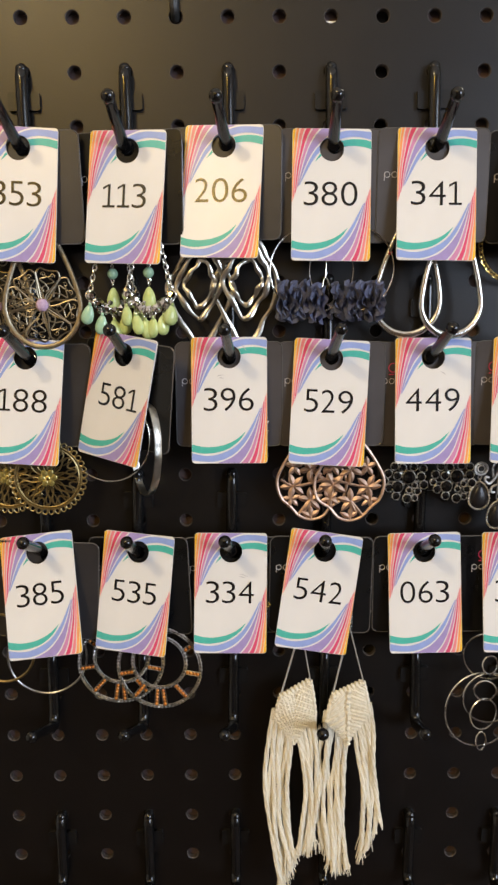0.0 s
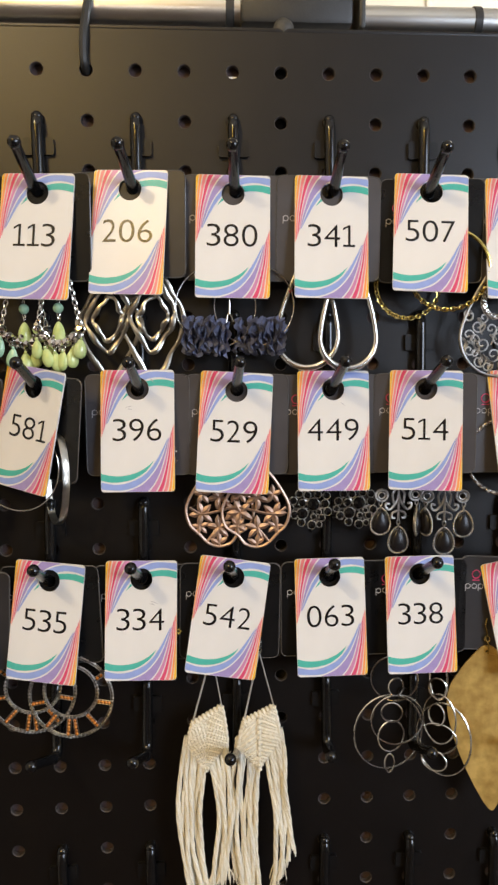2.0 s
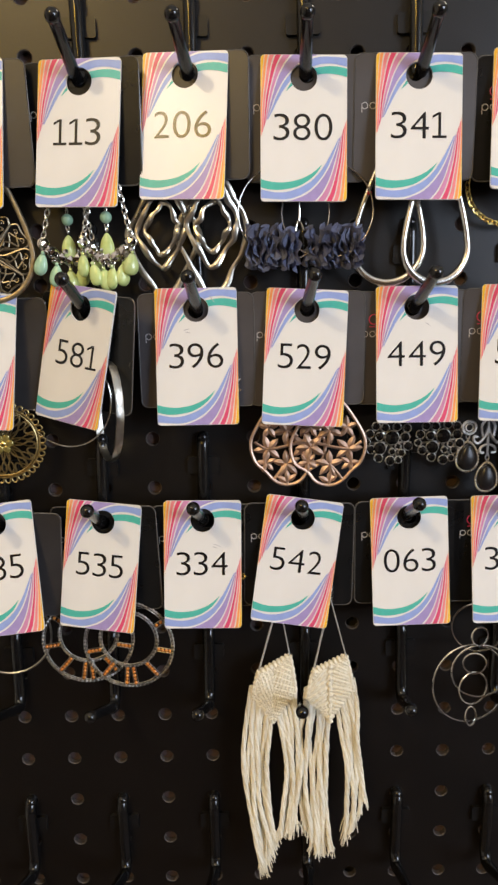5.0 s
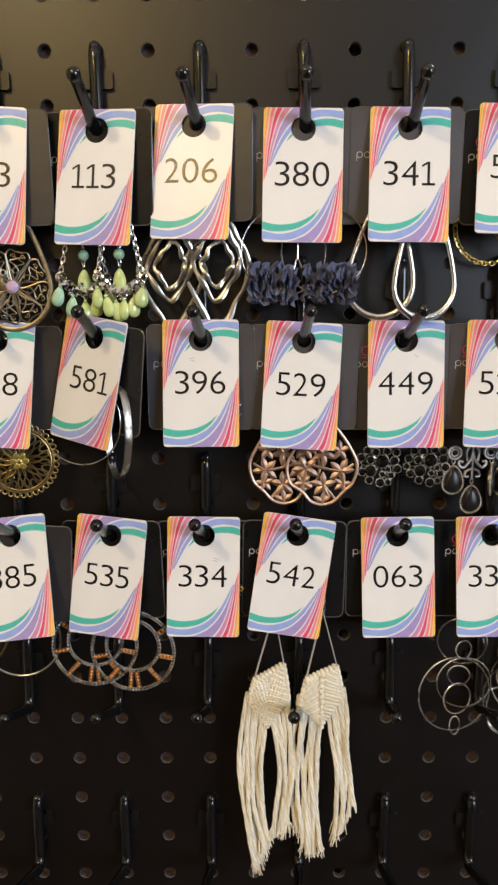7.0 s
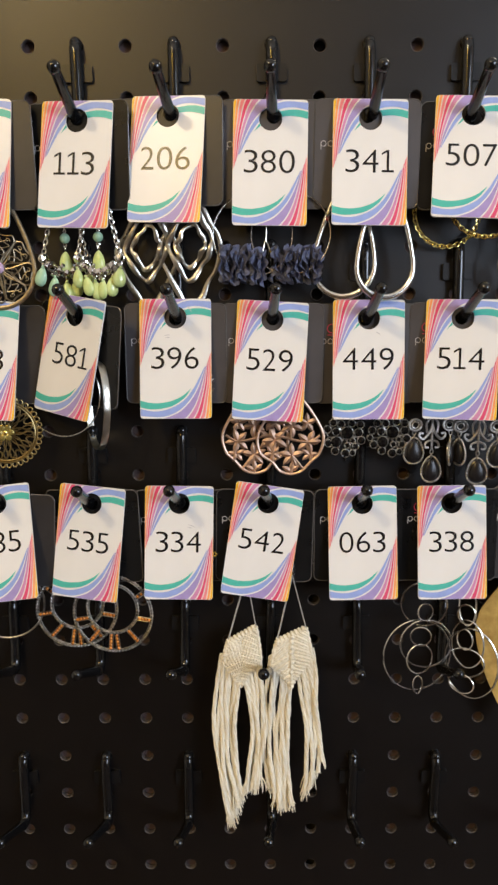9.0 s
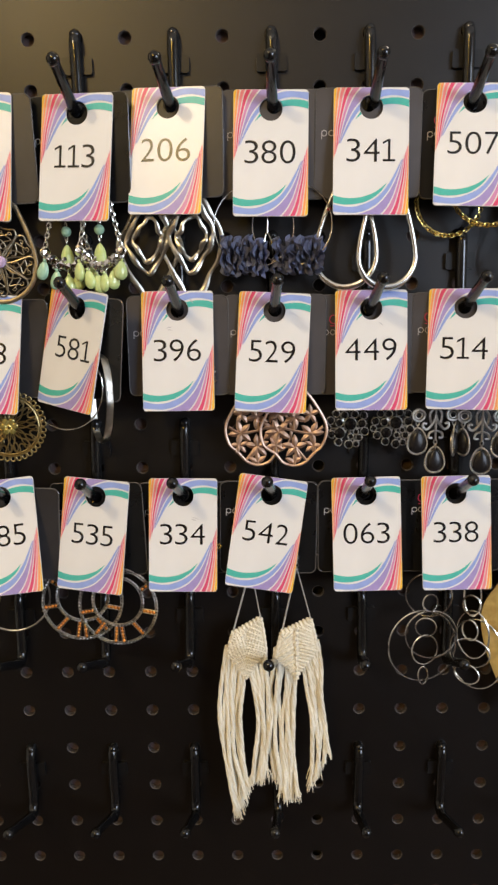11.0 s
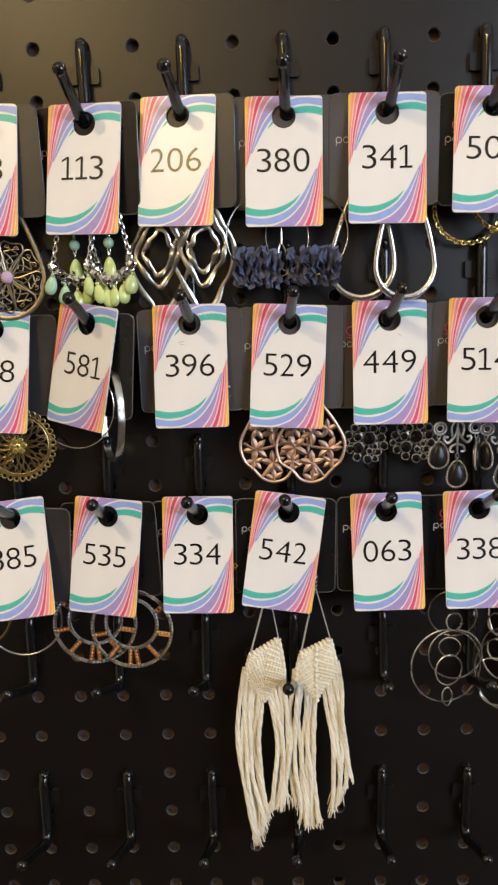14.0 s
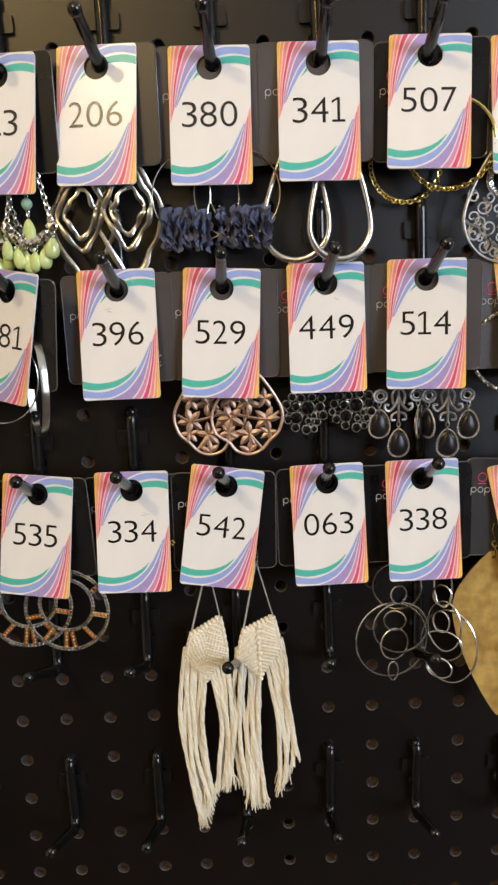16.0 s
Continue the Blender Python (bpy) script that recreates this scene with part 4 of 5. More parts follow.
wire("fork", spline([(-0.0016, 0, -0.0045), (-0.0002, 0, 0.0004), (0.0022, 0, -0.0042)], 4), 0.00042, SILVER, e)


# smooth silver teardrop hoops
def teardrop_hoop_earring(x, z, y, turn, w, low, high, lean, mat, bead=False):
    e = thing("teardrop_hoop_earring", pose(x, y, z, 0, lean, turn), "smooth polished teardrop hoop earring", "earring", "teardrop hoop pair")
    pts = teardrop(w, low, high, 60)
    radii = [0.00128 + 0.00050 * max(0, -math.sin(2 * math.pi * k / 60 - math.pi / 2)) + 0.0002 for k in range(60)]
    wire("hoop", pts, radii, mat, e, True, 10)
    if bead:
        bm = bmesh.new()
        ball(bm, (-w * 0.60, -0.0014, high * 0.52), 0.0010, 8, 6)
        part("bead", bm, RED, e, "tiny red bead")


teardrop_hoop_earring(0.0590, 1.4605, EY - 0.0022, 3, 0.0150, 0.0155, 0.046, -1, SILVER)
teardrop_hoop_earring(0.0378, 1.4620, EY + 0.0012, -6, 0.0162, 0.0165, 0.044, 3, SILVER, True)


# gold chain hoops
def chain_hoop_earring(x, z, r, y, turn, flat_from, flat_to):
    e = thing("chain_hoop_earring", pose(x, y, z, 0, 0, turn), "thin gold hoop earring with a chain-link lower half", "earring", "gold chain hoop pair")
    wire("tube", ring2(0, 0, r, count=30, start=flat_from, end=flat_to), 0.0010, GOLD, e, False, 8, "smooth gold upper half")
    bm = bmesh.new()
    a0, a1 = flat_to - 360, flat_from
    n = int(radians(a1 - a0) * r / 0.0021)
    for k in range(n):
        a = radians(a0 + (a1 - a0) * (k + 0.5) / n)
        c, t = Vector((r * math.cos(a), 0, r * math.sin(a))), Vector((-math.sin(a), 0, math.cos(a)))
        o = Vector((math.cos(a), 0, math.sin(a))) * (1 if k % 2 else 0.55) + Vector((0, 0 if k % 2 else 0.8, 0))
        rod(bm, [c + t * 0.00155 * math.cos(q) + o * 0.00105 * math.sin(q) for q in [2 * math.pi * i / 10 for i in range(10)]], 0.00042, 5, True)
    part("chain", bm, GOLD, e, "gold chain links")


chain_hoop_earring(0.0935, 1.4895, 0.0176, -0.0060, 3, 10, 170)
chain_hoop_earring(0.1122, 1.4962, 0.0206, -0.0165, -12, 2, 175)


# silver scroll teardrop with a crystal crescent
def scroll_teardrop(x, z, y, turn):
    e = thing("scroll_earring", pose(x, y, z, 0, 0, turn), "silver scrollwork teardrop earring with a crystal crescent", "earring")
    wire("frame", teardrop(0.0200, 0.0215, 0.036, 56), 0.0009, PEWTER, e, True, 7)
    for cx, cz, r, turns, start, way in ((-0.0150, 0.0105, 0.0030, 1.5, 90, 1), (-0.0105, 0.0050, 0.0032, 1.6, 20, -1), (-0.0155, 0.0005, 0.0033, 1.6, 200, 1), (-0.0150, -0.0075, 0.0032, 1.6, 100, -1),
                                         (-0.0080, -0.0045, 0.0038, 1.7, 150, 1), (-0.0095, -0.0135, 0.0034, 1.6, 60, -1), (-0.0020, -0.0100, 0.0036, 1.6, 200, 1), (0.0010, -0.0010, 0.0044, 1.7, 100, -1),
                                         (0.0045, -0.0160, 0.0034, 1.6, 90, 1), (-0.0035, 0.0035, 0.0028, 1.5, 260, 1), (0.0090, -0.0080, 0.0040, 1.7, 30, -1), (0.0140, 0.0020, 0.0038, 1.6, 200, 1), (0.0110, 0.0090, 0.0030, 1.5, 90, -1), (-0.0125, -0.0020, 0.0026, 1.5, 300, 1), (-0.0050, -0.0160, 0.0026, 1.5, 20, -1), (-0.0075, 0.0095, 0.0026, 1.5, 180, 1), (0.0060, -0.0110, 0.0026, 1.5, 240, 1), (-0.0115, -0.0095, 0.0022, 1.4, 0, 1)):
        bm = bmesh.new()
        rod(bm, spiral(cx, cz, r * 1.22, turns * 0.85, start, way, 28), 0.00048, 6)
        tail = Vector((cx + r * math.cos(radians(start)), 0, cz + r * math.sin(radians(start))))
        rod(bm, spline([tail, tail + Vector((way * 0.0018, 0, -0.0026)), tail + Vector((way * 0.0006, 0, -0.0056))], 4), 0.00042, 6)
        part("scroll", bm, PEWTER, e, "curled silver wire")
    wire("crescent", ring2(0, 0.0175, 0.0078, count=40), 0.0016, SILVER, e, True, 7, "crystal-set silver crescent", 0.5, (0, 1, 0))
    for k in range(26):
        a = 2 * math.pi * k / 26
        for rr in (0.0070, 0.0086):
            bm = bmesh.new()
            bmesh.ops.create_icosphere(bm, subdivisions=1, radius=0.00078, matrix=pose(rr * math.cos(a), -0.0010, 0.0175 + rr * math.sin(a), 30 * k, 17 * k, 0))
            part("crystal", bm, CRYSTAL, e, smooth=False)
    bm = bmesh.new()
    ball(bm, (0.0100, -0.0010, -0.0100), 0.0024, 9, 6, (1, 0.6, 1))
    part("gem", bm, PURPLE, e, "purple faceted stone", smooth=False)


scroll_teardrop(0.1398, 1.4620, EY, -2)


# round brass filigree
def round_filigree(x, z, y, turn, lean):
    e = thing("round_filigree_earring", pose(x, y, z, 0, lean, turn), "round aged brass filigree earring with a scalloped rim and flower centre", "earring", "brass filigree pair")
    R = 0.0168
    wire("rim", ring2(0, 0, R, count=48), 0.00062, BRASS, e, True, 6)
    wire("inner_rim", ring2(0, 0, R - 0.0011, count=48), 0.00045, BRASS, e, True, 5)
    bm = bmesh.new()
    rod(bm, [(0.00125 * math.cos(t), 0, 0.0015 * math.sin(t) + 0.0014) for t in [2 * math.pi * i / 12 for i in range(12)]], 0.00042, 5, True)
    loop_mesh = mesh_of(bm, "scallop", BRASS)
    for k in range(36):
        a = 10 * k
        share("scallop", loop_mesh, e, pose(R * math.sin(radians(a)), 0, R * math.cos(radians(a)), 0, a, 0))
    bm = bmesh.new()
    rod(bm, spline([(0, 0, 0.0030), (0.0012, 0, 0.0075), (0.0042, 0, 0.0112), (0.0040, 0, 0.0142), (0.0018, 0, 0.0146), (0.0014, 0, 0.0125), (0, 0, 0.0112),
                    (-0.0014, 0, 0.0125), (-0.0018, 0, 0.0146), (-0.0040, 0, 0.0142), (-0.0042, 0, 0.0112), (-0.0012, 0, 0.0075)], 4, True), 0.00050, 5, True)
    scroll = mesh_of(bm, "scroll", BRASS)
    for k in range(8):
        share("scroll", scroll, e, pose(0, 0, 0, 0, 45 * k + 10, 0))
        share("scroll", scroll, e, pose(0, 0.0004, 0, 0, 45 * k + 32.5, 0) @ Matrix.Diagonal((0.62, 1, 0.97, 1)))
    bm = bmesh.new()
    ball(bm, (0, -0.0015, 0.0030), 0.0021, 9, 6, (0.85, 0.35, 1.0))
    petal = mesh_of(bm, "petal", OLIVE)
    for k in range(6):
        share("petal", petal, e, pose(0, 0, 0, 0, 60 * k + 20, 0), "olive gold petal")
    bm = bmesh.new()
    ball(bm, (0, -0.0014, 0), 0.0016, 9, 6, (1, 0.7, 1))
    part("centre_stone", bm, GOLD, e)


round_filigree(-0.1455, 1.3735, EY - 0.0012, 6, 8)
round_filigree(-0.1668, 1.3738, EY + 0.0012, -4, 30)


# silver hoops, one thin and one broad
e = thing("hoop_earring", pose(-0.1154, -0.0135, 1.3946, 0, 0, -24), "thin plain silver hoop earring", "earring", "silver hoop pair")
wire("hoop", ring2(0, 0, 0.0262, 0.0238, 60), 0.00042, SILVER, e, True, 7)
e = thing("hoop_earring", pose(-0.0945, -0.0165, 1.3885, 0, 0, -62) @ pose(0, 0, 0, 0, 10, 0), "broad hammered silver hoop earring seen from its edge", "earring", "silver hoop pair")
bm = bmesh.new()
loop = ring2(0, 0, 0.0180, 0.0250, 64)
rnd = random.Random(2)
band = []
for px, _, pz in loop:
    n = Vector((px, 0, pz)).normalized()
    o = n * rnd.uniform(-0.0002, 0.0002)
    band.append([bm.verts.new((px + o.x + n.x * d, w, pz + o.z + n.z * d)) for w, d in ((-0.0018, 0), (0, 0.0004), (0.0018, 0), (0.0018, -0.0008), (-0.0018, -0.0008))])
for a, b in zip(band, band[1:] + band[:1]):
    for k in range(5):
        bm.faces.new((a[k], b[k], b[(k + 1) % 5], a[(k + 1) % 5]))
bmesh.ops.recalc_face_normals(bm, faces=bm.faces[:])
part("band", bm, RIBBON, e, "hammered silver band")

# small pieces that peep out beside tags
e = thing("crystal_stud", pose(-0.0325, EY - 0.001, 1.4040), "small silver stud with clear crystals", "earring")
for k in range(4):
    bm = bmesh.new()
    bmesh.ops.create_icosphere(bm, subdivisions=1, radius=0.0011, matrix=pose(0.0006 * (k % 2), 0, -0.0024 * k, 20 * k, 40 * k, 0))
    part("crystal", bm, CRYSTAL, e, smooth=False)
e = thing("gold_stud", pose(-0.0322, EY - 0.001, 1.3035), "tiny gold flower stud", "earring")
for k in range(5):
    bm = bmesh.new()
    ball(bm, (0.0012 * math.cos(1.257 * k), 0, 0.0012 * math.sin(1.257 * k)), 0.0008, 7, 5)
    part("petal", bm, GOLD, e)


# rose gold blossoms in a scalloped frame
def blossom_earring(x, z, y, mirror, seed):
    e = thing("blossom_earring", pose(x, y, z), "rose gold openwork earring with leaves in a scalloped frame", "earring", "rose gold blossom pair")
    outline = [(0.0071, 0.0245), (0.0150, 0.0130), (0.0179, 0.0047), (0.0157, -0.0038), (0.0112, -0.0082), (0.0060, -0.0136), (0.0, -0.0154), (-0.0060, -0.0136),
               (-0.0102, -0.0086), (-0.0165, -0.0040), (-0.0183, 0.0047), (-0.0150, 0.0130), (-0.0071, 0.0245), (0.0, 0.0290)]
    wire("frame", spline([(mirror * a, 0, b) for a, b in outline], 5, True), 0.00085, ROSE, e, True, 7, "scalloped frame")
    bm = bmesh.new()
    spine, rims = [], ([], [])      # a pointed leaf folded along its middle
    for k in range(9):
        t = k / 8
        half = 0.00150 * math.sin(math.pi * t) ** 0.8 * (1.15 - 0.3 * t) + 0.00012
        spine.append(bm.verts.new((0, -0.0009 * math.sin(math.pi * t), 0.0068 * t)))
        for side, rim in zip((-1, 1), rims):
            rim.append(bm.verts.new((side * half, 0.0002, 0.0068 * t)))
    under = [bm.verts.new((0, 0.0006, v.co.z)) for v in spine]
    for k in range(8):
        bm.faces.new((spine[k], spine[k + 1], rims[0][k + 1], rims[0][k]))
        bm.faces.new((spine[k + 1], spine[k], rims[1][k], rims[1][k + 1]))
        bm.faces.new((under[k + 1], under[k], rims[0][k], rims[0][k + 1]))
        bm.faces.new((under[k], under[k + 1], rims[1][k + 1], rims[1][k]))
    bmesh.ops.recalc_face_normals(bm, faces=bm.faces[:])
    leaf = mesh_of(bm, "leaf", ROSE)
    rnd = random.Random(seed)
    for cx, cz, first, size in ((0.0095, 0.0025, 20, 1.0), (-0.0085, 0.0035, 50, 1.05), (0.0005, -0.0050, 5, 1.0), (0.0002, -0.0138, 0, 0.8), (-0.0100, -0.0040, 40, 0.72), (0.0102, -0.0045, 10, 0.70), (0.0005, 0.0115, 30, 0.95), (0.0090, 0.0130, 0, 0.8), (-0.0085, 0.0135, 15, 0.8)):
        number = 3 if size == 0.8 and cz < -0.01 else 5
        for k in range(number):
            a = first + (72 * k if number == 5 else -55 + 55 * k)
            share("leaf", leaf, e, pose(mirror * cx, rnd.uniform(-0.0006, 0.0004), cz, 0, mirror * a + rnd.uniform(-8, 8), 0) @ Matrix.Scale(size * 1.04, 4))
    for a, b, c in (((0.016, 0.006), (0.0095, 0.0025), (0.0, 0.004)), ((-0.016, 0.006), (-0.008, 0.006), (0, 0.004)), ((0.0112, -0.008), (0.011, -0.003), (0.0095, 0.0025)),
                    ((-0.0102, -0.0086), (-0.010, -0.004), (-0.0085, 0.0035)), ((0, -0.0154), (0.001, -0.010), (0.0005, -0.005)), ((0.0, 0.004), (0.0, 0.008), (0.0005, 0.0115)), ((0.007, -0.0130), (0.004, -0.009), (0.0005, -0.005))):
        wire("stem", spline([(mirror * p[0], 0, p[1]) for p in (a, b, c)], 5), 0.0008, ROSE, e, sides=6)


blossom_earring(-0.0092, 1.3652, EY + 0.0008, -1, 1)
blossom_earring(0.0105, 1.3650, EY - 0.0010, 1, 2)


# black bead clusters
def bead_cluster_earring(x, z, y, turn, seed):
    e = thing("bead_cluster_earring", pose(x, y, z, 0, turn, 0), "gunmetal cluster earring set with round black beads", "earring", "black bead cluster pair")
    rnd = random.Random(seed)
    spots = [(0.0015, 0.0023, 0.0034), (-0.0045, -0.0027, 0.0030), (-0.0047, 0.0032, 0.0020), (-0.0095, 0.0045, 0.0020), (-0.0092, -0.0035, 0.0020), (-0.0050, -0.0077, 0.0020), (0.0005, -0.0093, 0.0022),
             (0.0045, -0.0085, 0.0016), (0.0080, 0.0025, 0.0022), (0.0090, -0.0018, 0.0021), (0.0065, -0.0052, 0.0017), (0.0015, -0.0045, 0.0015), (-0.0020, 0.0075, 0.0019), (0.0040, 0.0080, 0.0019),
             (0.0087, 0.0072, 0.0019), (-0.0066, 0.0085, 0.0019), (-0.0112, 0.0005, 0.0016), (0.0046, -0.0020, 0.0014)]
    spots = [(a * rnd.uniform(0.94, 1.03), b * rnd.uniform(0.94, 1.03), r) for a, b, r in spots]
    for px, pz, r in spots:
        py = rnd.uniform(-0.0006, 0.0004)
        bm = bmesh.new()
        rod(bm, ring2(px, pz, r, count=18), 0.00036, 5, True)
        for k in range(4):
            a = radians(90 * k + 37 * r * 1e4)
            ball(bm, (px + r * math.cos(a), -0.0004, pz + r * math.sin(a)), 0.00055, 6, 4)
        bezel = part("bezel", bm, GUN, e, "dark silver bezel")
        bezel.location.y = py
        bm = bmesh.new()
        ball(bm, (px, 0, pz), r * 1.0, 9, 6, (1, 0.75, 1))
        part("bead", bm, JET, bezel, "faceted black bead", smooth=False)
    bm = bmesh.new()
    for k in range(6):
        a = radians(60 * k)
        rod(bm, [(0, 0.0008, 0), (0.0100 * math.cos(a), 0.0008, 0.0100 * math.sin(a))], 0.0005, 5)
    part("back_frame", bm, GUN, e)


bead_cluster_earring(0.0400, 1.3698, EY, 0, 1)
bead_cluster_earring(0.0648, 1.3702, EY - 0.0008, -5, 2)


# antique silver chandeliers with black drops
def black_chandelier_earring(x, z, y, turn):
    e = thing("black_chandelier_earring", pose(x, y, z, 0, 0, turn), "antique silver scroll earring with black stone teardrops", "earring", "black stone chandelier pair")
    bm = bmesh.new()
    for s in (-1, 1):
        rod(bm, spline([(0, 0, 0.0125), (s * 0.0012, 0, 0.0085), (s * 0.0042, 0, 0.0050), (s * 0.0064, 0, 0.0062), (s * 0.0062, 0, 0.0082), (s * 0.0046, 0, 0.0078)], 6), 0.00068, 6)
        rod(bm, spline([(s * 0.0004, 0, 0.0042), (s * 0.0030, 0, 0.0030), (s * 0.0034, 0, 0.0006), (s * 0.0016, 0, 0.0004)], 6), 0.00062, 6)
        rod(bm, ring2(s * 0.0086, 0.0124, 0.0030, count=20), 0.00066, 6, True)
        rod(bm, ring2(s * 0.0086, 0.0124, 0.0017, count=16), 0.0004, 5, True)
        rod(bm, spline([(s * 0.0010, 0, 0.0160), (s * 0.0030, 0, 0.0128), (s * 0.0024, 0, 0.0080)], 6), 0.00065, 5)
    rod(bm, [(0, 0, 0.016), (0, 0, -0.0010)], 0.0006, 6)
    bmesh.ops.transform(bm, matrix=pose(0, 0, -0.0078) @ Matrix.Diagonal((1.12, 1, 1.05, 1)), verts=bm.verts[:])
    part("scroll_frame", bm, PEWTER, e, "antique silver scrolls")
    for px, top, low, yaw in ((-0.0102, 0.0022, -0.0090, 0), (0.0, -0.0086, -0.0196, 0), (0.0104, 0.0022, -0.0100, 62 if turn > 0 else 8)):
        if px < 0 and turn < 0:
            yaw = -64
        bm = bmesh.new()
        chain(bm, (px, 0, top), (px, 0, low + 0.0062), 0.0026, 0.0004)
        part("link", bm, ANTIQUE, e)
        drop = part("stone", drop_bead(bmesh.new(), 0, -0.0002, 0.0112, 0.0124, -0.0006, 0.42), BLACK_STONE, e, "polished black teardrop stone")
        drop.matrix_basis = pose(px, 0, low, 0, 0, yaw)
        rim = [(0.0066 * math.cos(t) * (0.62 + 0.38 * (0.5 - 0.5 * math.sin(t))), 0.0002, 0.0072 * math.sin(t)) for t in [2 * math.pi * k / 30 for k in range(30)]]
        bm = bmesh.new()
        rod(bm, rim, 0.00050, 6, True)
        for px_, py_, pz_ in rim:
            ball(bm, (px_ * 1.02, py_ - 0.0003, pz_ * 1.02), 0.00062, 6, 4)
        part("beaded_rim", bm, PEWTER, drop, "beaded silver rim")
        bm = bmesh.new()
        ball(bm, (0, 0.0010, 0), 0.0052, 10, 6, (1, 0.14, 1.1))
        part("back_plate", bm, ANTIQUE, drop)


black_chandelier_earring(0.0880, 1.3714, EY, 6)
black_chandelier_earring(0.1132, 1.3704, EY - 0.0006, -4)

# crystal-set hoop
e = thing("crystal_hoop_earring", pose(0.1465, EY - 0.001, 1.3970, 0, 0, -8), "silver hoop earring set with clear crystals", "earring")
wire("hoop", ring2(0, 0, 0.0212, 0.0206, 56), 0.0011, SILVER, e, True, 8, "", 0.7, (0, 1, 0))
for k in range(22):
    a = radians(118 + 9.0 * k)
    bm = bmesh.new()
    bmesh.ops.create_icosphere(bm, subdivisions=1, radius=0.0012, matrix=pose(0.0214 * math.cos(a), -0.0009, 0.0208 * math.sin(a), 31 * k, 17 * k, 0))
    part("crystal", bm, CRYSTAL, e, smooth=False)

# thin hoops of the lower row
e = thing("hoop_earring", pose(-0.1512, EY, 1.2742, 0, 0, 5), "thin dull silver hoop earring", "earring", "thin hoop pair")
wire("hoop", ring2(0, 0, 0.0208, count=56), 0.0006, ANTIQUE, e, True, 7)
e = thing("hoop_earring", pose(-0.1760, EY - 0.001, 1.2800, 0, 0, -8), "thin olive gold hoop earring", "earring", "thin hoop pair")
wire("hoop", ring2(0, 0, 0.0192, count=56), 0.0008, BRASS, e, True, 7)


WHEEL = material("beaded dark silver", (0.12, 0.115, 0.11), 0.32, 1.0, second=(0.46, 0.43, 0.39), scale=1400, bump=0.6, bump_scale=2200, rough_vary=0.1)


# wheel hoops with amber spokes
def wheel_earring(x, z, y, turn, lean):
    e = thing("wheel_earring", pose(x, y, z, 0, lean, turn), "dark silver wheel hoop earring with amber bead spokes", "earring", "wheel hoop pair")
    R, r, up = 0.0228, 0.0148, 0.0030
    for rad, cz, name in ((R, 0, "outer_ring"), (r, up, "inner_ring")):
        n = int(rad * 2 * math.pi / 0.0010) // 2 * 2
        bm = bmesh.new()
        rod(bm, ring2(0, cz, rad, count=n), [0.00092 if k % 2 else 0.00050 for k in range(n)], 6, True)
        part(name, bm, WHEEL, e, "beaded dark silver ring")
        wire(name + "_edge", ring2(0, cz, rad - 0.0011, count=90), 0.00026, WHEEL, e, True, 5)
    for a in (-96.5, -83.5, -50, -10, 35, 145, 190, 230, 80, 100):
        d = Vector((math.cos(radians(a)), 0, math.sin(radians(a))))
        outer = d * (R - 0.0008)
        b = d.z * up
        inner = d * (b + math.sqrt(b * b - up * up + r * r) + 0.0006)
        for s in (-1, 1):
            side = Vector((-d.z, 0, d.x)) * 0.0011 * s
            wire("spoke_wire", [inner + side, outer + side], 0.0003, ANTIQUE, e, sides=5)
        bm = bmesh.new()
        n = max(2, int((outer - inner).length / 0.0018))
        for k in range(n):
            p = inner.lerp(outer, (k + 0.5) / n)
            ball(bm, (p.x, -0.0002, p.z), 0.00095, 8, 6)
        part("amber_spoke", bm, AMBER, e, "row of amber beads")


wheel_earring(-0.1117, 1.2702, EY + 0.0014, 4, 3)
wheel_earring(-0.0908, 1.2682, EY - 0.0010, -4, -1)


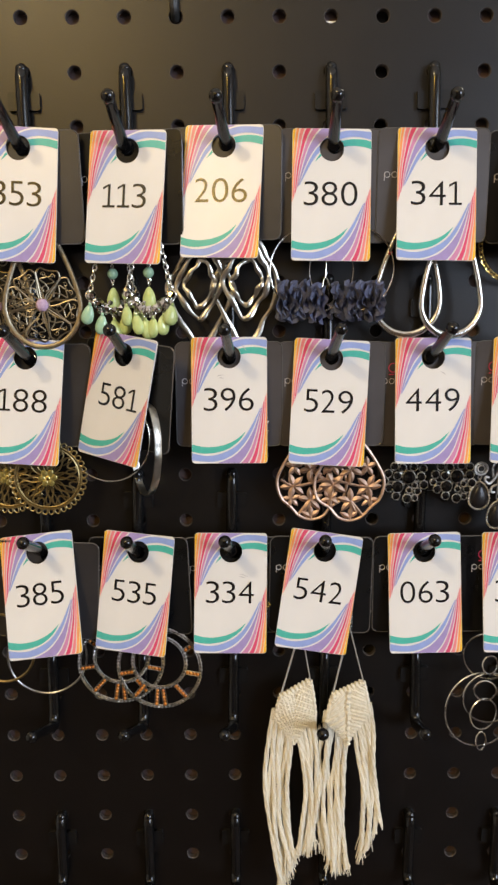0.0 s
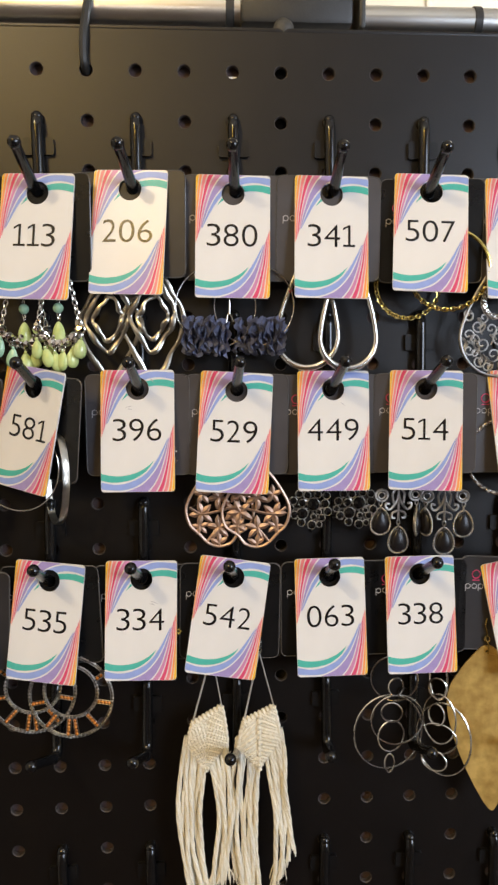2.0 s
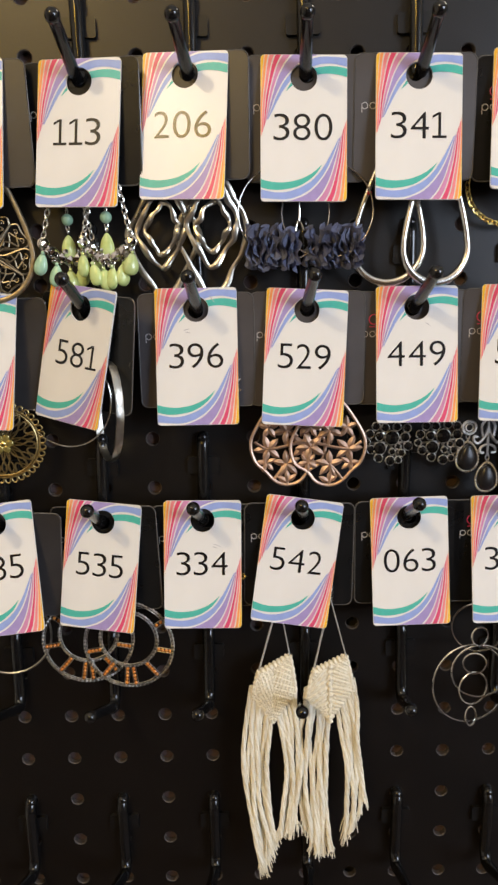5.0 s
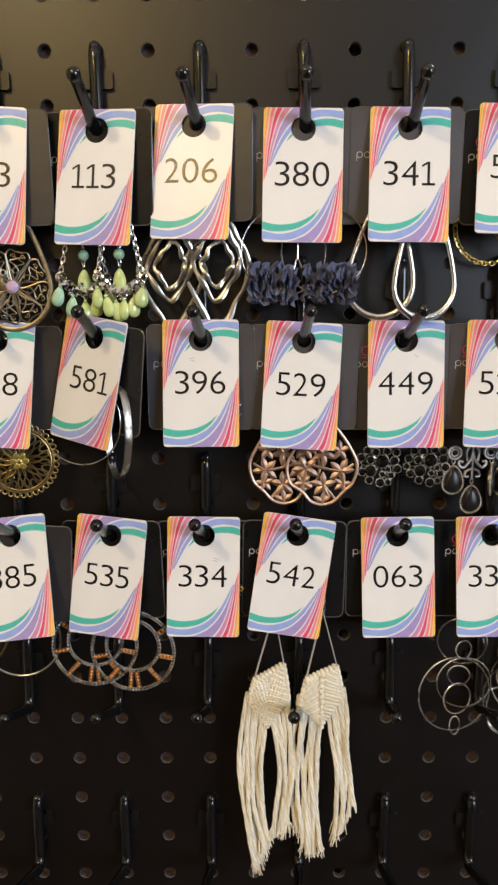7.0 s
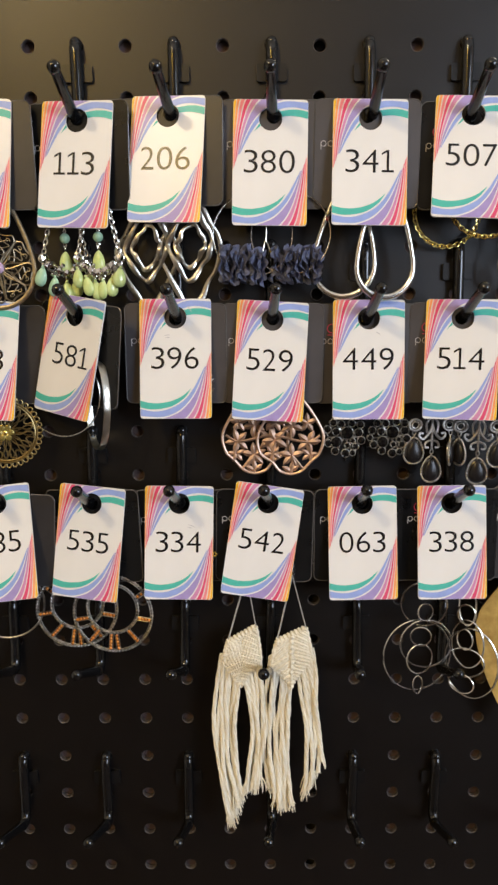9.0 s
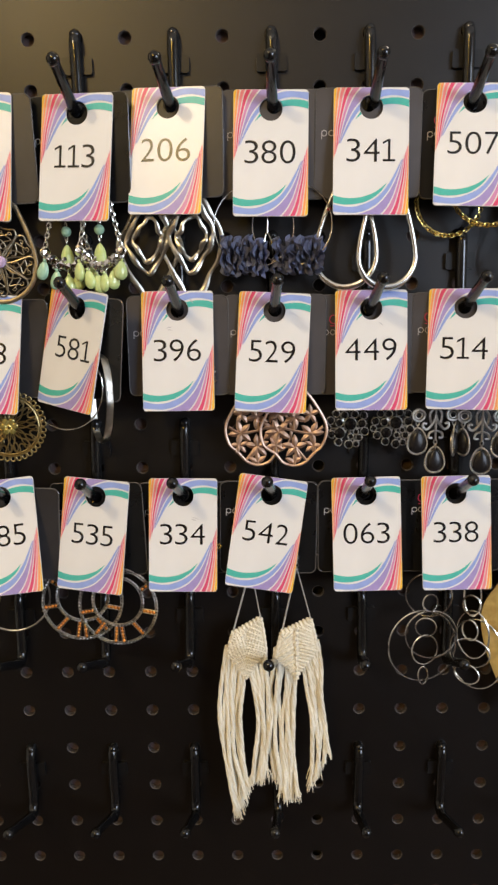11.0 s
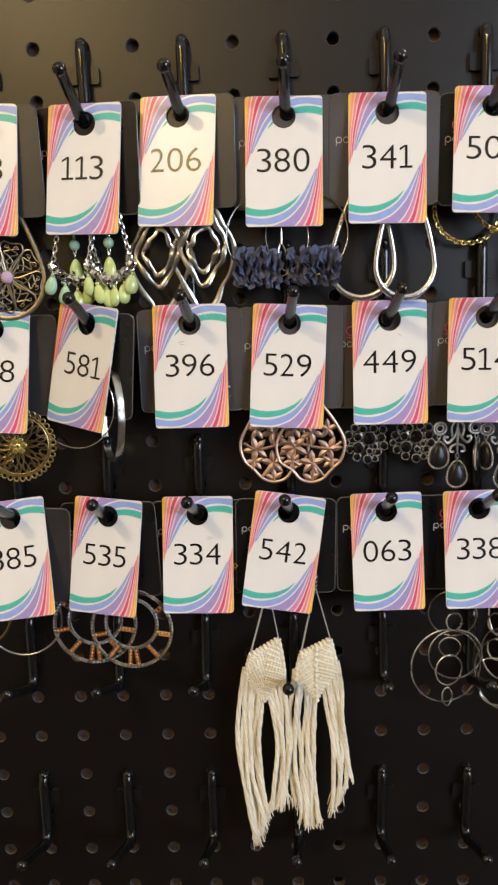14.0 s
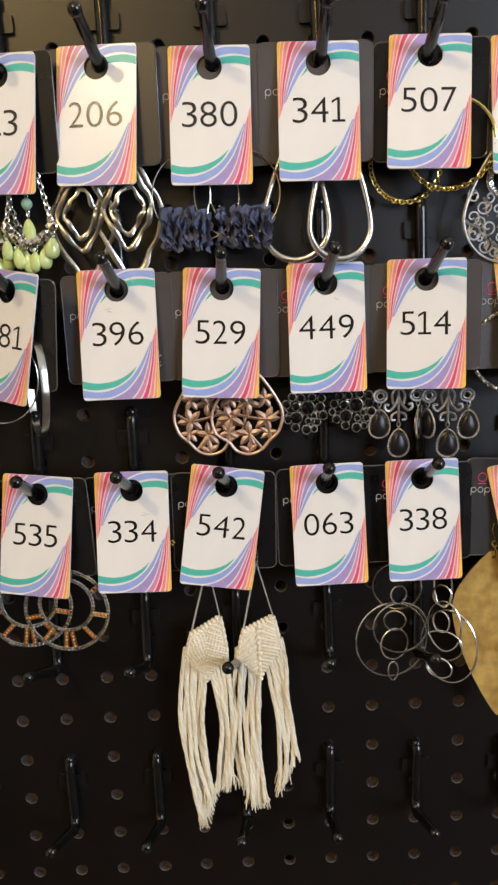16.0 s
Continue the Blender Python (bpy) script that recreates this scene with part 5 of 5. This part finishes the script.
# macrame tassels
def macrame_earring(corners, tips, y, seed, knotty=False):
    """corners: left and right end of the top bar, left and right shoulder, lower point, apex of the thread."""
    tl, tr, sl, sr, low, apex = [Vector((a, 0, b)) for a, b in corners]
    base = Vector((apex.x, 0, apex.z))
    e = thing("macrame_earring", pose(base.x, y, base.z), "cream cotton macrame earring with a long frayed fringe", "earring", "macrame tassel pair")
    rnd = random.Random(seed)

    def to(p):
        return Vector(p) - base
    for end in (tl, tr):
        wire("thread", [to(apex), to(end)], 0.00055 if end is tl else 0.00036, THREAD, e, sides=5, label="fine silver thread")
    # the bar, wound with cord
    bm = bmesh.new()
    n = 56
    rod(bm, [to(tl.lerp(tr, k / n)) for k in range(n + 1)], [0.0017 + 0.00045 * math.sin(k * 2 * math.pi / 7) for k in range(n + 1)], 9)
    part("bar", bm, CREAM, e, "cord-wound top bar")
    # chevron of knotted cords, rising from both edges to the spine
    spine_top = tl.lerp(tr, 0.5)
    rows = 19 if knotty else 15
    thin = 0.00090 if knotty else 0.00100
    for k in range(-6, rows):
        t = (k + 0.6) / rows
        for s, top, shoulder in ((-1, tl, sl), (1, tr, sr)):
            low_t = t + 0.34
            if low_t < 0.02:
                continue
            edge = top.lerp(shoulder, min(1.0, low_t / 0.72)) if low_t < 0.72 else shoulder.lerp(low, min(1.0, (low_t - 0.72) / 0.62))
            begin = spine_top.lerp(low, t) if t >= 0 else spine_top.lerp(top, min(0.95, -t / 0.34))
            count = 22
            pts, radii = [], []
            for j in range(count + 1):
                f = j / count
                p = begin.lerp(edge, f) + Vector((0, -0.0010 * math.sin(math.pi * f) - 0.0004 * (k % 2) + rnd.uniform(-0.0001, 0.0001), 0.0005 * math.sin(math.pi * f)))
                pts.append(to(p))
                radii.append(thin * (1 + (0.30 if knotty else 0.13) * math.sin(j * (1.9 if knotty else 1.3) + k * 1.57)))
            bm = bmesh.new()
            rod(bm, pts, radii, 7)
            part("knot_cord", bm, CREAM, e)
    for s, top, shoulder in ((-1, tl, sl), (1, tr, sr)):
        n = 30
        edge = spline([to(top), to(top.lerp(shoulder, 0.5)) + Vector((s * 0.0003, -0.0004, 0)), to(shoulder)], n // 2)
        wire("edge_cord", edge, [0.00125 + 0.00022 * math.sin(j * 1.25) for j in range(len(edge))], CREAM, e, sides=7)
    bm = bmesh.new()
    n = 40
    if not knotty:
        rod(bm, [to(spine_top.lerp(low, k / n)) + Vector((0.0003 * math.sin(k * 1.3), -0.0016, 0)) for k in range(n + 1)], [0.0011 + 0.0004 * math.sin(k * 1.6) for k in range(n + 1)], 7)
        part("spine_cord", bm, CREAM, e)
    bm = bmesh.new()          # the woven ground behind the chevron
    ground = [tl, tr, sr, low, sl]
    front = [bm.verts.new(to(p) + Vector((0, 0.0004, 0))) for p in ground]
    back = [bm.verts.new(to(p) + Vector((0, 0.0016, 0))) for p in ground]
    bm.faces.new(front)
    bm.faces.new(back[::-1])
    for k in range(5):
        bm.faces.new((front[k], back[k], back[(k + 1) % 5], front[(k + 1) % 5]))
    bmesh.ops.recalc_face_normals(bm, faces=bm.faces[:])
    part("woven_ground", bm, CREAM, e)
    # fringe: strands from the lower edges, with frayed ends
    for f, tx, tz, bow in tips:
        if f < 0.5:
            start = sl.lerp(low, f * 2)
        else:
            start = low.lerp(sr, (f - 0.5) * 2)
        start = start + Vector((rnd.uniform(-0.0006, 0.0006), rnd.uniform(0.0002, 0.0016), 0.0062))
        end = Vector((tx, rnd.uniform(-0.0028, 0.0022), tz))
        a1, a2, b1, b2 = [rnd.uniform(0, 6.3) for _ in range(4)]
        pts = []
        for j in range(11):
            g = j / 10
            p = start.lerp(end, g)
            p.x += bow * math.sin(math.pi * g) + (0.0009 * math.sin(5.5 * g + a1) + 0.0006 * math.sin(11 * g + a2)) * min(1, 3 * g) * (1.2 - 0.6 * g)
            p.y += (0.0012 * math.sin(5 * g + b1) + 0.0006 * math.sin(12 * g + b2)) * min(1, 3 * g)
            pts.append(to(p))
        line = spline(pts, 5)
        bm = bmesh.new()
        count = len(line)
        for ply in (0, 2.1, 4.2):
            way = [ply + a1 + 2 * math.pi * j / 15 for j in range(count)]
            rod(bm, [p + Vector((0.00056 * math.cos(w), 0.00056 * math.sin(w), 0)) for p, w in zip(line, way)],
                [(0.00086 + 0.00007 * math.sin(j * 0.5 + a2 + ply)) * (1 - 0.3 * max(0, j / count - 0.9) * 10) for j in range(count)], 7)
        for q in range(14):
            g = rnd.uniform(0.84, 0.97)
            root = line[int(g * (count - 1))]
            side = rnd.gauss(0, 0.0017)
            tip = line[-1] + Vector((side, rnd.uniform(-0.0014, 0.0010), -rnd.uniform(-0.0008, 0.0048)))
            rod(bm, spline([root, root.lerp(tip, 0.55) + Vector((side * 0.1 + rnd.uniform(-0.0004, 0.0004), 0, 0)), tip], 3), [0.00042, 0.00040, 0.00038, 0.00034, 0.00030, 0.00026, 0.00018], 5)
        part("fringe_strand", bm, CREAM, e)


# where along the lower edges a strand starts, where it ends, and how far it bows sideways
LEFT_FRINGE = [(0.00, -0.0238, 1.1365, -0.0072), (0.04, -0.0232, 1.1370, -0.0058), (0.09, -0.0225, 1.1385, -0.0052), (0.14, -0.0216, 1.1400, -0.0058), (0.20, -0.0208, 1.1440, -0.0050),
               (0.27, -0.0198, 1.1470, -0.0042), (0.33, -0.0188, 1.1500, -0.0036), (0.40, -0.0178, 1.1510, -0.0036), (0.46, -0.0170, 1.1535, -0.0034),
               (0.55, -0.0152, 1.1560, 0.0048), (0.63, -0.0140, 1.1555, 0.0050), (0.71, -0.0126, 1.1575, 0.0046), (0.79, -0.0112, 1.1570, 0.0042), (0.87, -0.0098, 1.1580, 0.0040), (0.95, -0.0084, 1.1585, 0.0034)]
RIGHT_FRINGE = [(0.00, -0.0012, 1.1580, -0.0032), (0.06, 0.0004, 1.1560, -0.0024), (0.13, 0.0010, 1.1530, -0.0022), (0.20, 0.0030, 1.1480, -0.0016), (0.27, 0.0045, 1.1460, -0.0012),
                (0.33, 0.0062, 1.1450, -0.0008), (0.40, 0.0080, 1.1445, -0.0010), (0.46, 0.0092, 1.1455, -0.0014), (0.50, 0.0110, 1.1480, -0.0020),
                (0.66, 0.0190, 1.1545, 0.0036), (0.73, 0.0205, 1.1560, 0.0036), (0.80, 0.0226, 1.1590, 0.0034), (0.87, 0.0246, 1.1625, 0.0030), (0.94, 0.0275, 1.1680, 0.0018), (1.00, 0.0308, 1.1752, -0.0006)]
macrame_earring([(-0.0254, 1.2500), (-0.0090, 1.2598), (-0.0282, 1.2365), (-0.0062, 1.2390), (-0.0180, 1.2222), (-0.0143, 1.2905)], LEFT_FRINGE, EY, 1, True)
macrame_earring([(0.0031, 1.2510), (0.0198, 1.2592), (-0.0002, 1.2350), (0.0236, 1.2395), (0.0116, 1.2232), (0.0117, 1.2908)], RIGHT_FRINGE, EY - 0.0006, 2)
e = thing("ear_wire_coil", pose(0.0119, EY - 0.002, 1.2900), "small coiled silver ear wire", "ear wire")
wire("coil", [(0.0011 * math.cos(k * 0.9), 0.0011 * math.sin(k * 0.9), 0.00034 * k) for k in range(26)], 0.00036, SILVER, e, sides=5)


# linked silver rings
def ring_dangle_earring(x, y, turn, rings):
    e = thing("ring_dangle_earring", pose(x, y, 0, 0, 0, turn), "dangling earring of linked thin silver rings", "earring", "linked ring pair")
    for n, (px, pz, rx, rz, dy) in enumerate(rings):
        ob = wire("ring", ring2(0, 0, rx, rz, 48), 0.00054, SILVER, e, True, 6)
        ob.matrix_basis = pose(px, dy, pz, 0, 0, (17 * n) % 23 - 11)


ring_dangle_earring(0.0860, EY - 0.0010, 0, [(0.0012, 1.2729, 0.0128, 0.0128, 0.001), (0.0018, 1.2690, 0.0043, 0.0050, -0.001), (0.0028, 1.2496, 0.0146, 0.0143, -0.0005), (-0.0005, 1.2544, 0.0057, 0.0055, -0.0015),
                                                (-0.0006, 1.2405, 0.0078, 0.0088, -0.001), (-0.0017, 1.2421, 0.0198, 0.0214, 0.0008), (-0.0012, 1.2245, 0.0026, 0.0054, -0.001)])
ring_dangle_earring(0.1110, EY - 0.0030, -34, [(0.0, 1.2729, 0.0052, 0.0120, 0.001), (0.0002, 1.2683, 0.0050, 0.0058, -0.001), (0.0010, 1.2500, 0.0092, 0.0143, 0.0008), (0.0000, 1.2532, 0.0046, 0.0060, -0.0012),
                                                 (0.0006, 1.2392, 0.0105, 0.0086, -0.001), (0.0034, 1.2385, 0.0150, 0.0210, 0.0012), (-0.0010, 1.2260, 0.0072, 0.0058, -0.001)])

# gold leaf
e = thing("leaf_earring", pose(0.1415, EY - 0.0005, 1.2425, 0, -2.5, -3), "large gold foil leaf earring on a fish-hook wire", "earring")
half_leaf = [(0.0045, 0.0462), (0.0145, 0.0355), (0.0212, 0.0250), (0.0230, 0.0130), (0.0198, -0.0050), (0.0125, -0.0255), (0.0040, -0.0430)]
pts = [Vector((a, 0, b)) for a, b in [(0.0, 0.0480)] + half_leaf + [(0.0004, -0.0480)] + [(-a, b) for a, b in half_leaf[::-1]]]
bm = bmesh.new()
plate(bm, [(p.x, p.z) for p in spline(pts, 5, True)], 0.0008, [(0.0, 0.0445, 0.0009)])
for v in bm.verts:
    v.co.y += 0.0022 * math.sin(v.co.z * 45) * (1 if v.co.x > 0 else 0.6)
part("leaf", bm, LEAF, e, "gold foil leaf")
wire("ear_wire", spline([(0, -0.0012, 0.0440), (0.0004, -0.0012, 0.0490), (-0.0010, 0.0, 0.0525), (0.0002, 0.0, 0.0550), (-0.0008, 0, 0.0600), (0.0004, 0.0004, 0.0640)], 5), 0.00045, GOLD, e, label="gold fish-hook wire")
wire("jump_ring", ring2(0, 0.0520, 0.0016, count=16), 0.0004, GOLD, e, True, 6)
